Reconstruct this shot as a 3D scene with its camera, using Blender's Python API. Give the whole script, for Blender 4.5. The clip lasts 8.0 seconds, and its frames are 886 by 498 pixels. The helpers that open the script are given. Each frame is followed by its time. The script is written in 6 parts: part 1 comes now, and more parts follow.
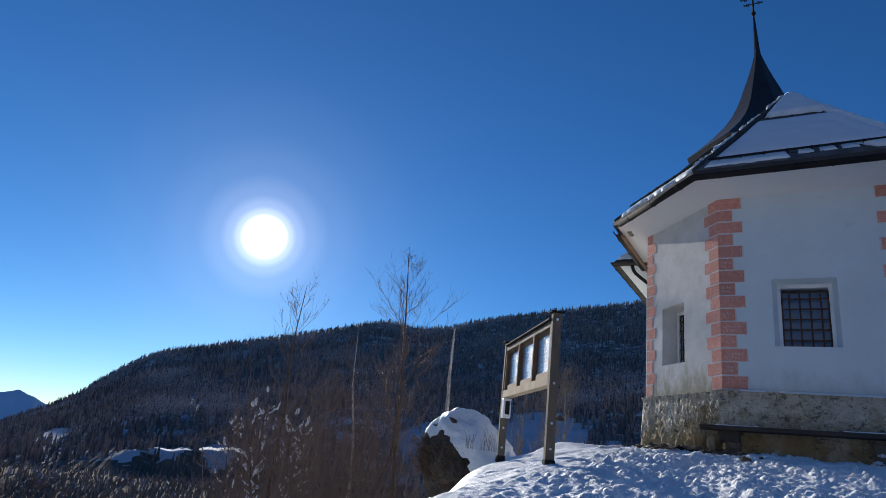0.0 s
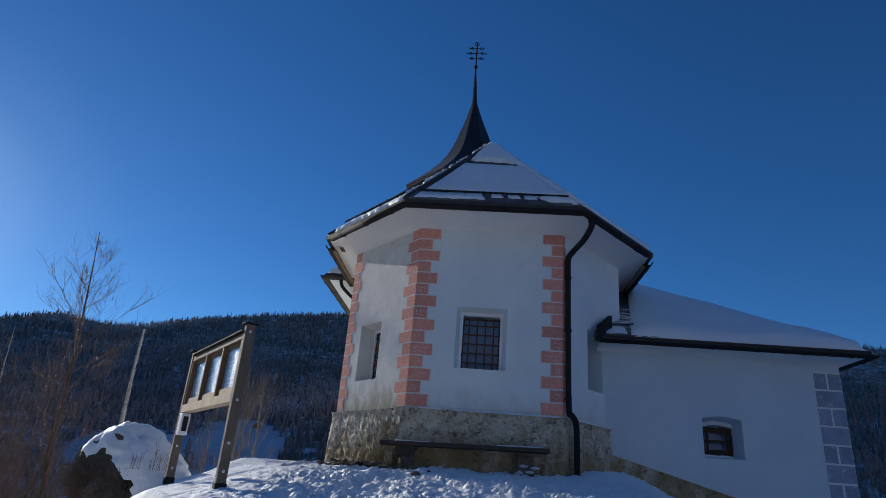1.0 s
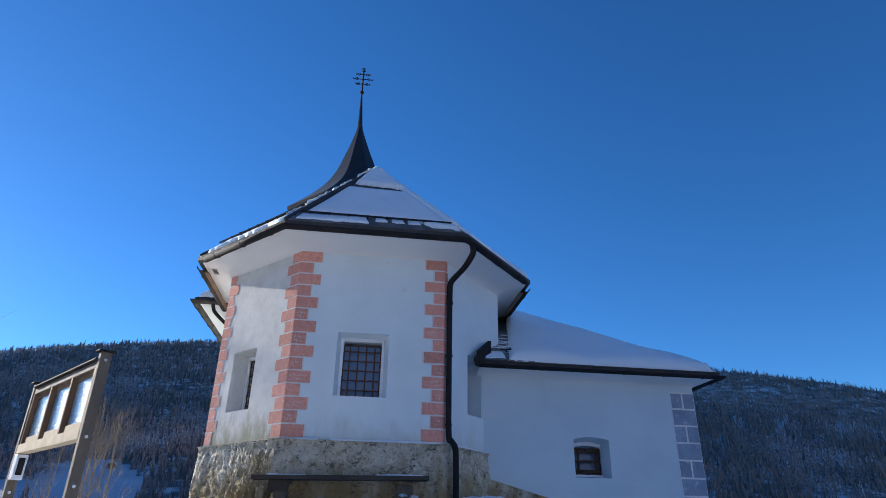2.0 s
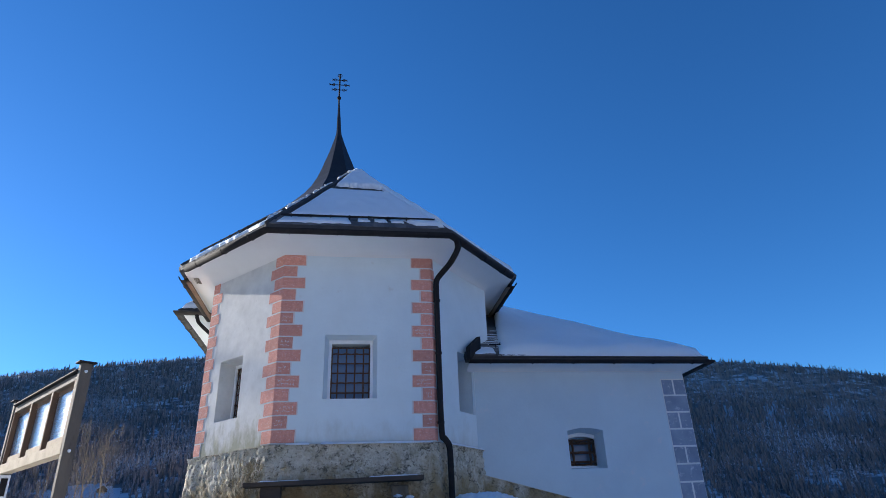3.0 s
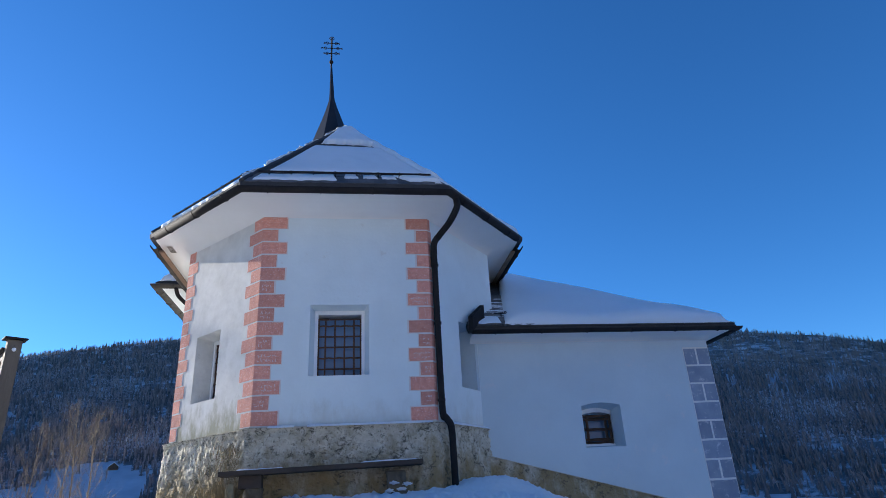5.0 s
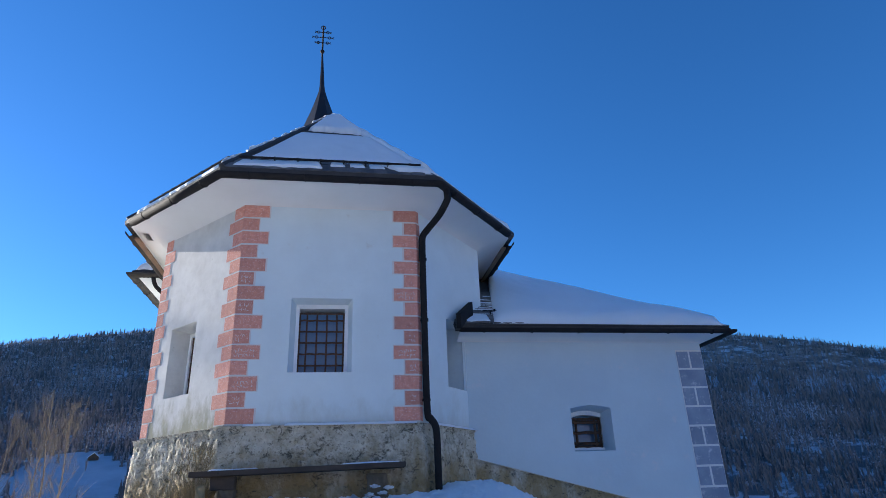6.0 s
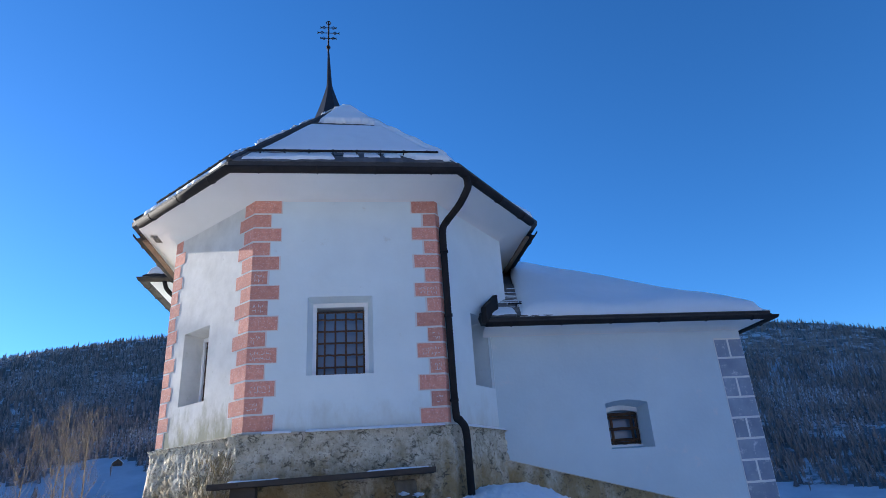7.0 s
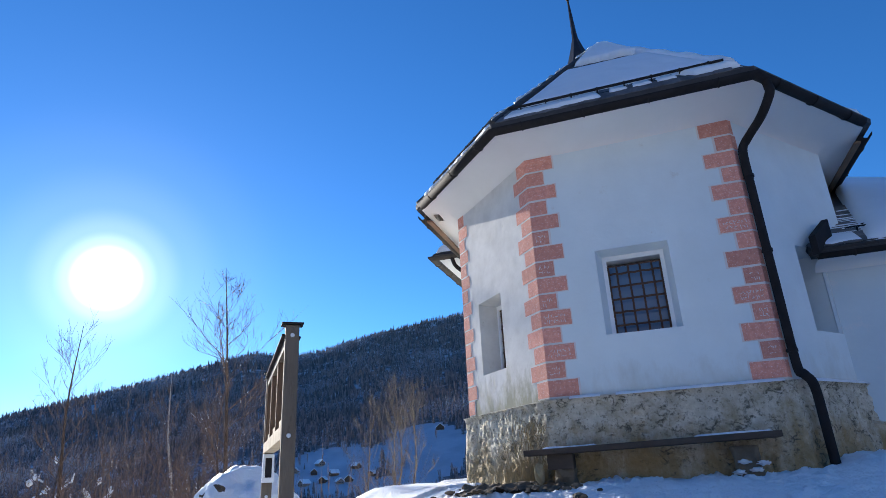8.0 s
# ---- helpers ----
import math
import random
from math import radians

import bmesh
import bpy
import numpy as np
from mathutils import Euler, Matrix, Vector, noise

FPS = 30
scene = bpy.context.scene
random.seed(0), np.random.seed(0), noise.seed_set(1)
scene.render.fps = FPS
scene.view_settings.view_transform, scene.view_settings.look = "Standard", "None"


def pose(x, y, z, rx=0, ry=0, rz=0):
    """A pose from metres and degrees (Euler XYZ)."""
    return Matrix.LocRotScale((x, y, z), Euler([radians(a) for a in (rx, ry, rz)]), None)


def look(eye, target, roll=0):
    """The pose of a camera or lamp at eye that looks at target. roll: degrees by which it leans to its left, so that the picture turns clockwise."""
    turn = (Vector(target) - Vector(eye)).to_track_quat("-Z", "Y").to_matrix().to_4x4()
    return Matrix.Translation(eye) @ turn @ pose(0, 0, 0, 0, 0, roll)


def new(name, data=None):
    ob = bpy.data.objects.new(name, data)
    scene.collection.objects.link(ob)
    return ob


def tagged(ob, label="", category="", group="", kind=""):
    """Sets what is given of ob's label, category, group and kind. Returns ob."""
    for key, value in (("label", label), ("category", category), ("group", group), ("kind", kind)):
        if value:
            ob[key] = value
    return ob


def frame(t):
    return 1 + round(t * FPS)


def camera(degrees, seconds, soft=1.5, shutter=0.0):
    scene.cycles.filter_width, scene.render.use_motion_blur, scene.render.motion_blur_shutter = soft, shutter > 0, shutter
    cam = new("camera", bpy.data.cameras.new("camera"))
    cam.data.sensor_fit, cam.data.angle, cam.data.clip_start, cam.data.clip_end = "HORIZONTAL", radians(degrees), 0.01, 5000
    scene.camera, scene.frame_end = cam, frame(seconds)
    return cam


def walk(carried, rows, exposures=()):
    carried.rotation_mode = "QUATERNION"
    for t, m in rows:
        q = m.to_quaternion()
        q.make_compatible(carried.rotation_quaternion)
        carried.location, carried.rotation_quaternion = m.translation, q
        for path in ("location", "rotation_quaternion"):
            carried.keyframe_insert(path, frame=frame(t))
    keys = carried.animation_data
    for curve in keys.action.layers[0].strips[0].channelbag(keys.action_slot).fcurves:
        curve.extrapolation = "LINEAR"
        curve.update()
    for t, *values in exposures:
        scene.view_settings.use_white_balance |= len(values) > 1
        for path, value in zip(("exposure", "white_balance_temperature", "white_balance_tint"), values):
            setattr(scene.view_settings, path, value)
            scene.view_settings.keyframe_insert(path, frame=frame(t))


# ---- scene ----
cam = camera(72.0, 8.0, soft=0.75)
PATH = [
    (0, (1.115, -10.915, -0.549), (0.123, -9.298, 0.083), 6.9),
    (0.5, (1.185, -10.845, -0.448), (0.666, -9.038, 0.233), 5.6),
    (1, (1.237, -10.663, -0.375), (1.098, -8.81, 0.364), 4.6),
    (1.5, (1.217, -10.553, -0.375), (1.367, -8.74, 0.456), 2.2),
    (1.7, (1.232, -10.607, -0.358), (1.436, -8.801, 0.476), 2.2),
    (2.8, (1.192, -10.427, -0.457), (1.5, -8.642, 0.391), -1.4),
    (3, (1.257, -10.447, -0.471), (1.543, -8.659, 0.378), -2.3),
    (3.5, (1.24, -10.221, -0.403), (1.527, -8.414, 0.406), -2.9),
    (4, (1.446, -9.956, -0.306), (1.712, -8.146, 0.502), -1.2),
    (4.5, (1.519, -9.761, -0.297), (1.735, -7.942, 0.507), -3.3),
    (4.7, (1.483, -9.516, -0.27), (1.732, -7.696, 0.521), -3.5),
    (5.8, (1.55, -9.072, -0.13), (1.859, -7.25, 0.635), -2.8),
    (6, (1.546, -8.915, -0.107), (1.865, -7.093, 0.656), -2.3),
    (6.5, (1.587, -8.584, 0.016), (2.003, -6.77, 0.748), -0.0),
    (7, (1.479, -8.392, 0.031), (1.759, -6.56, 0.784), -3.9),
    (7.5, (1.392, -8.081, 0.05), (1.309, -6.223, 0.785), -5.1),
    (8, (1.268, -7.76, 0.111), (0.68, -5.98, 0.808), -2.9),
]
walk(cam, [(t, look(eye, target, roll)) for t, eye, target, roll in PATH], [(0.0, 0.0), (0.5, -0.05), (1.0, -0.1), (1.5, 0.6), (3.0, 0.92), (4.5, 0.98), (6.0, 1.05), (6.5, 1.02), (7.0, 1.17), (7.5, 1.06), (8.0, 0.96)])

# ---------------------------------------------------------------- world, sun
SUN_REACH = 1150.0
SUN_AZ, SUN_EL = 48.6, 16.8          # degrees to the west of the nave's axis, and up
sun_way = Vector((-math.sin(radians(SUN_AZ)) * math.cos(radians(SUN_EL)),
                  math.cos(radians(SUN_AZ)) * math.cos(radians(SUN_EL)), math.sin(radians(SUN_EL))))
world = bpy.data.worlds.new("winter_sky")
world.use_nodes = True
scene.world = world
wn, wl = world.node_tree.nodes, world.node_tree.links
sky = wn.new("ShaderNodeTexSky")
sky.sky_type = "NISHITA"
sky.sun_disc = False
sky.sun_elevation = radians(SUN_EL)
sky.sun_rotation = radians(-SUN_AZ)
sky.altitude = 2200
sky.air_density, sky.dust_density, sky.ozone_density = 1.0, 0.3, 5.0
deep = wn.new("ShaderNodeHueSaturation")
deep.inputs["Saturation"].default_value = 1.13
deep.inputs["Hue"].default_value = 0.504
cold = wn.new("ShaderNodeMix")
cold.data_type, cold.blend_type = "RGBA", "MULTIPLY"
cold.inputs[0].default_value = 1.0
cold.inputs[7].default_value = (0.88, 1.07, 1.11, 1)
wl.new(sky.outputs["Color"], deep.inputs["Color"])
wl.new(deep.outputs["Color"], cold.inputs[6])
wl.new(cold.outputs[2], wn["Background"].inputs["Color"])
wn["Background"].inputs["Strength"].default_value = 0.10
sun_data = bpy.data.lights.new("sun", "SUN")
sun_data.energy, sun_data.angle, sun_data.color = 5.0, radians(0.53), (1.0, 0.95, 0.88)
sun_lamp = new("sun", sun_data)
sun_lamp.matrix_world = look(sun_way * 50, (0, 0, 0))


# ---------------------------------------------------------------- mesh helpers
def part(name, bm, material, parent=None, label="", smooth=False):
    me = bpy.data.meshes.new(name)
    bmesh.ops.recalc_face_normals(bm, faces=bm.faces)
    bm.to_mesh(me)
    bm.free()
    mats = material if isinstance(material, (list, tuple)) else [material]
    for m in mats:
        me.materials.append(m)
    if smooth:
        me.polygons.foreach_set("use_smooth", [True] * len(me.polygons))
    ob = new(name, me)
    ob.parent = parent
    if label:
        tagged(ob, label=label)
    return ob


def raw(name, verts, faces, material, parent=None, smooth=False):
    me = bpy.data.meshes.new(name)
    me.from_pydata(verts, [], faces)
    mats = material if isinstance(material, (list, tuple)) else [material]
    for m in mats:
        me.materials.append(m)
    if smooth:
        me.polygons.foreach_set("use_smooth", [True] * len(me.polygons))
    me.update()
    ob = new(name, me)
    ob.parent = parent
    return ob


def thing(name, label, category, at=(0, 0, 0), group="", kind=""):
    ob = new(name)
    ob.location = at
    ob.empty_display_size = 0.1
    return tagged(ob, label, category, group, kind)


def quad(bm, *pts):
    return bm.faces.new([bm.verts.new(p) for p in pts])


def box(bm, size, m=None, bevel=0.0):
    """A box of that size, centred, moved by m, its edges rounded."""
    r = bmesh.ops.create_cube(bm, size=1.0, matrix=(m or Matrix()) @ Matrix.Diagonal((*size, 1)))
    if bevel:
        edges = list({e for v in r["verts"] for e in v.link_edges})
        bmesh.ops.bevel(bm, geom=edges, offset=bevel, segments=2, affect="EDGES", profile=0.6)


def tube(bm, pts, radii, sides=8, cap=True):
    """A round bar along pts."""
    rings = []
    n = len(pts)
    up = Vector((0.31, 0.17, 0.93))
    for i, p in enumerate(pts):
        p = Vector(p)
        t = (Vector(pts[min(i + 1, n - 1)]) - Vector(pts[max(i - 1, 0)])).normalized()
        if abs(t.dot(up)) > 0.95:
            up = Vector((1, 0.1, 0))
        a = t.cross(up).normalized()
        b = t.cross(a)
        r = radii[i] if isinstance(radii, (list, tuple)) else radii
        rings.append([bm.verts.new(p + (a * math.cos(k * 2 * math.pi / sides) + b * math.sin(k * 2 * math.pi / sides)) * r)
                      for k in range(sides)])
    for q, w in zip(rings, rings[1:]):
        for k in range(sides):
            bm.faces.new((q[k], q[(k + 1) % sides], w[(k + 1) % sides], w[k]))
    if cap and sides > 2:
        bm.faces.new(rings[0])
        bm.faces.new(rings[-1])


def spline(pts, steps=6):
    """Points of a smooth line through pts."""
    p = [Vector(q) for q in pts]
    p = [2 * p[0] - p[1]] + p + [2 * p[-1] - p[-2]]
    out = []
    for i in range(1, len(p) - 2):
        for k in range(steps):
            s = k / steps
            a, b, c, d = p[i - 1], p[i], p[i + 1], p[i + 2]
            out.append(0.5 * ((2 * b) + (c - a) * s + (2 * a - 5 * b + 4 * c - d) * s * s + (3 * b - a - 3 * c + d) * s ** 3))
    return out + [p[-2]]


def offset_line(line, d):
    """A plan line moved d to its right-hand side, with mitred corners."""
    p = [Vector(q[:2]) for q in line]
    out = []
    for i, q in enumerate(p):
        ns = []
        if i > 0:
            t = (q - p[i - 1]).normalized()
            ns.append(Vector((t.y, -t.x)))
        if i < len(p) - 1:
            t = (p[i + 1] - q).normalized()
            ns.append(Vector((t.y, -t.x)))
        n = sum(ns, Vector((0, 0))).normalized()
        out.append(q + n * d / max(0.2, n.dot(ns[0])))
    return out


def sweep(bm, line, profile, closed_profile=True):
    """A profile of (out, z) carried along a plan line."""
    rows = [[(*v, z) for v in offset_line(line, o)] for o, z in profile]
    vs = [[bm.verts.new(v) for v in r] for r in rows]
    m = len(vs)
    for j in range(m if closed_profile else m - 1):
        a, b = vs[j], vs[(j + 1) % m]
        for i in range(len(line) - 1):
            bm.faces.new((a[i], a[i + 1], b[i + 1], b[i]))
    if closed_profile:
        bm.faces.new([r[0] for r in vs])
        bm.faces.new([r[-1] for r in vs])


# ---------------------------------------------------------------- materials
def material(name, c1, c2, scale=4.0, rough=0.8, bump=0.2, fine=60.0, metal=0.0, c3=None, c3_at=0.7, stretch=(1, 1, 1), dist=0.02,
             per_object=0.0, detail=6.0):
    """Two colours mixed by broad noise, specks of a third, fine relief."""
    m = bpy.data.materials.new(name)
    m.use_nodes = True
    n, l = m.node_tree.nodes, m.node_tree.links
    b = n["Principled BSDF"]
    mp = n.new("ShaderNodeMapping")
    mp.inputs["Scale"].default_value = stretch
    g2 = n.new("ShaderNodeNewGeometry")
    l.new(g2.outputs["Position"], mp.inputs["Vector"])
    n1 = n.new("ShaderNodeTexNoise")
    n1.inputs["Scale"].default_value, n1.inputs["Detail"].default_value, n1.inputs["Roughness"].default_value = scale, detail, 0.62
    l.new(mp.outputs["Vector"], n1.inputs["Vector"])
    n2 = n.new("ShaderNodeTexNoise")
    n2.inputs["Scale"].default_value, n2.inputs["Detail"].default_value = fine, 5.0
    l.new(mp.outputs["Vector"], n2.inputs["Vector"])
    r1 = n.new("ShaderNodeMapRange")
    r1.inputs["From Min"].default_value, r1.inputs["From Max"].default_value = 0.34, 0.66
    l.new(n1.outputs["Fac"], r1.inputs["Value"])
    mix = n.new("ShaderNodeMix")
    mix.data_type = "RGBA"
    mix.inputs[6].default_value, mix.inputs[7].default_value = (*c1, 1), (*c2, 1)
    l.new(r1.outputs["Result"], mix.inputs[0])
    out = mix.outputs[2]
    if c3:
        n3 = n.new("ShaderNodeTexNoise")
        n3.inputs["Scale"].default_value, n3.inputs["Detail"].default_value, n3.inputs["Roughness"].default_value = scale * 2.7, 8.0, 0.7
        mp3 = n.new("ShaderNodeVectorMath")
        mp3.inputs[1].default_value = (13.7, 4.1, 7.7)
        l.new(mp.outputs["Vector"], mp3.inputs[0])
        l.new(mp3.outputs["Vector"], n3.inputs["Vector"])
        r3 = n.new("ShaderNodeMapRange")
        r3.inputs["From Min"].default_value, r3.inputs["From Max"].default_value = c3_at - 0.06, c3_at + 0.06
        l.new(n3.outputs["Fac"], r3.inputs["Value"])
        mix3 = n.new("ShaderNodeMix")
        mix3.data_type = "RGBA"
        mix3.inputs[7].default_value = (*c3, 1)
        l.new(out, mix3.inputs[6])
        l.new(r3.outputs["Result"], mix3.inputs[0])
        out = mix3.outputs[2]
    if per_object:
        oi = n.new("ShaderNodeObjectInfo")
        rr = n.new("ShaderNodeMapRange")
        rr.inputs["To Min"].default_value, rr.inputs["To Max"].default_value = 1 - per_object, 1 + per_object
        l.new(oi.outputs["Random"], rr.inputs["Value"])
        hv = n.new("ShaderNodeHueSaturation")
        l.new(rr.outputs["Result"], hv.inputs["Value"])
        l.new(out, hv.inputs["Color"])
        out = hv.outputs["Color"]
    l.new(out, b.inputs["Base Color"])
    rm = n.new("ShaderNodeMapRange")
    rm.inputs["To Min"].default_value, rm.inputs["To Max"].default_value = max(0.02, rough - 0.1), min(1, rough + 0.1)
    l.new(n2.outputs["Fac"], rm.inputs["Value"])
    l.new(rm.outputs["Result"], b.inputs["Roughness"])
    b.inputs["Metallic"].default_value = metal
    if bump:
        bp = n.new("ShaderNodeBump")
        bp.inputs["Strength"].default_value, bp.inputs["Distance"].default_value = bump, dist
        add = n.new("ShaderNodeMath")
        add.operation = "MULTIPLY_ADD"
        add.inputs[1].default_value = 0.45
        l.new(n2.outputs["Fac"], add.inputs[0])
        l.new(n1.outputs["Fac"], add.inputs[2])
        l.new(add.outputs[0], bp.inputs["Height"])
        l.new(bp.outputs["Normal"], b.inputs["Normal"])
    return m


PLASTER = material("lime_plaster", (0.755, 0.83, 0.83), (0.69, 0.76, 0.76), 1.1, 0.9, 0.4, 20, c3=(0.62, 0.63, 0.59), c3_at=0.70, dist=0.02)
PLASTER_OLD = material("weathered_plaster", (0.74, 0.72, 0.67), (0.62, 0.60, 0.55), 3.2, 0.92, 0.35, 16, c3=(0.46, 0.44, 0.36), c3_at=0.70, dist=0.02)
# Sacristy limewash: the wall's blue shade is put into this darker colour.
PLASTER_BLUE = material("shade_blued_limewash", (0.63, 0.725, 0.75), (0.57, 0.66, 0.69), 0.9, 0.9, 0.3, 18, c3=(0.72, 0.72, 0.72), c3_at=0.66)
COVE = material("cove_plaster", (0.82, 0.80, 0.76), (0.77, 0.75, 0.70), 0.9, 0.9, 0.15, 30)
RING_WHITE = material("fresh_white_paint", (0.86, 0.87, 0.86), (0.80, 0.81, 0.80), 3.0, 0.8, 0.1, 40)
PINK = material("painted_pink_quoin", (0.76, 0.34, 0.245), (0.62, 0.25, 0.185), 16.0, 0.9, 0.4, 90, c3=(0.82, 0.56, 0.48), c3_at=0.60, per_object=0.14)
MORTAR = material("pale_joint_paint", (0.76, 0.72, 0.68), (0.68, 0.62, 0.58), 6.0, 0.9, 0.2, 60)
GREY_QUOIN = material("painted_grey_quoin", (0.32, 0.365, 0.43), (0.23, 0.275, 0.345), 3.0, 0.9, 0.3, 50, c3=(0.62, 0.62, 0.64), c3_at=0.62, per_object=0.1)
STONE = material("rubble_plinth", (0.74, 0.675, 0.54), (0.47, 0.405, 0.28), 7.0, 0.95, 1.0, 26, c3=(0.17, 0.15, 0.105), c3_at=0.60, dist=0.06)
LEDGE = material("plinth_ledge", (0.62, 0.59, 0.50), (0.48, 0.45, 0.37), 5.0, 0.95, 0.5, 40, c3=(0.2, 0.19, 0.13), c3_at=0.66)
SNOW = material("snow", (0.90, 0.925, 0.935), (0.85, 0.885, 0.90), 7.0, 0.55, 1.0, 45, dist=0.035, detail=9.0)
ROOF_SNOW = material("roof_snow", (0.82, 0.87, 0.89), (0.78, 0.835, 0.86), 0.8, 0.7, 0.25, 14, dist=0.03)
METAL = material("dark_painted_metal", (0.018, 0.016, 0.016), (0.028, 0.025, 0.024), 6.0, 0.85, 0.1, 80)
COPPER = material("weathered_gutter", (0.085, 0.072, 0.056), (0.055, 0.048, 0.04), 6.0, 0.8, 0.1, 60)
SLATE = material("dark_roof_shingle", (0.035, 0.034, 0.036), (0.055, 0.052, 0.05), 5.0, 0.7, 0.6, 30, stretch=(1, 1, 3))
SPIRE = material("spire_sheet", (0.011, 0.011, 0.014), (0.018, 0.018, 0.021), 3.0, 0.5, 0.3, 30)
IRON = material("rusty_iron", (0.075, 0.045, 0.03), (0.14, 0.075, 0.043), 14.0, 0.8, 0.4, 120, metal=0.4)
SOFFIT_WOOD = material("soffit_board", (0.42, 0.26, 0.13), (0.33, 0.20, 0.10), 3.0, 0.75, 0.2, 60, stretch=(1, 1, 6))
WOOD = material("weathered_grey_timber", (0.115, 0.09, 0.066), (0.175, 0.138, 0.10), 3.5, 0.85, 0.5, 70, c3=(0.07, 0.05, 0.036), c3_at=0.66, stretch=(1, 1, 0.25))
# Rail and sill timber, its colour brightened to look sunlit.
WOOD_RAIL = material("sunlit_look_timber", (0.50, 0.39, 0.25), (0.40, 0.30, 0.19), 5.0, 0.85, 0.4, 70, c3=(0.2, 0.14, 0.09), c3_at=0.68)
WOOD_BROWN = material("brown_timber_frame", (0.17, 0.10, 0.06), (0.22, 0.135, 0.08), 4.0, 0.8, 0.4, 70, stretch=(1, 1, 0.3))
BENCH_WOOD = material("dark_bench_timber", (0.05, 0.037, 0.028), (0.085, 0.064, 0.047), 4.0, 0.85, 0.5, 60, stretch=(0.3, 1, 1))
BENCH_BACK = material("dark_stone_support", (0.11, 0.085, 0.055), (0.19, 0.15, 0.10), 6.0, 0.9, 0.5, 40)
PAPER = material("grey_blue_notice_sheet", (0.42, 0.47, 0.53), (0.34, 0.39, 0.46), 2.5, 0.6, 0.05, 30)
WHITE_BOX = material("white_enamel", (0.72, 0.74, 0.76), (0.66, 0.68, 0.70), 3.0, 0.4, 0.05, 40)
ROCK = material("dark_rock", (0.045, 0.036, 0.028), (0.09, 0.07, 0.05), 3.0, 0.95, 1.0, 18, c3=(0.16, 0.13, 0.10), c3_at=0.66, dist=0.08)
SOIL = material("bare_soil", (0.10, 0.075, 0.05), (0.16, 0.125, 0.085), 6.0, 0.95, 0.8, 40, c3=(0.04, 0.03, 0.02), c3_at=0.6, dist=0.04)
STRAW = material("dry_straw", (0.36, 0.29, 0.16), (0.25, 0.20, 0.12), 9.0, 0.9, 0.1, 60)
BIRCH = material("birch_bark", (0.66, 0.61, 0.54), (0.48, 0.42, 0.35), 5.0, 0.85, 0.4, 40, c3=(0.06, 0.045, 0.035), c3_at=0.58, stretch=(1, 1, 2.5))
BARK = material("brown_bark", (0.085, 0.055, 0.038), (0.14, 0.09, 0.06), 5.0, 0.9, 0.5, 40)
TWIG = material("bare_twig", (0.25, 0.17, 0.125), (0.175, 0.12, 0.09), 3.0, 0.85, 0.1, 40)
PALE_TWIG = material("pale_willow_twig", (0.24, 0.185, 0.13), (0.155, 0.12, 0.09), 3.0, 0.85, 0.1, 40)
# Blue of the hazy distance, put into the base colour.
FAR_PEAK = material("haze_blue_peak", (0.46, 0.56, 0.70), (0.54, 0.63, 0.76), 0.004, 0.95, 0.0, 0.05)
HOUSE_WALL = material("house_render", (0.45, 0.38, 0.30), (0.30, 0.20, 0.13), 0.15, 0.9, 0.1, 3)
HOUSE_WOOD = material("barn_boards", (0.10, 0.06, 0.035), (0.15, 0.09, 0.05), 0.2, 0.9, 0.2, 3)


def glass_material():
    m = bpy.data.materials.new("sky_tinted_glass")
    m.use_nodes = True
    b = m.node_tree.nodes["Principled BSDF"]
    # The sky's blue reflection is put into the panes' base colour.
    b.inputs["Base Color"].default_value = (0.11, 0.20, 0.33, 1)
    b.inputs["Roughness"].default_value = 0.1
    b.inputs["IOR"].default_value = 1.5
    n, l = m.node_tree.nodes, m.node_tree.links
    t = n.new("ShaderNodeTexNoise")
    t.inputs["Scale"].default_value = 6.0
    bp = n.new("ShaderNodeBump")
    bp.inputs["Strength"].default_value, bp.inputs["Distance"].default_value = 0.05, 0.01
    l.new(t.outputs["Fac"], bp.inputs["Height"])
    l.new(bp.outputs["Normal"], b.inputs["Normal"])
    return m


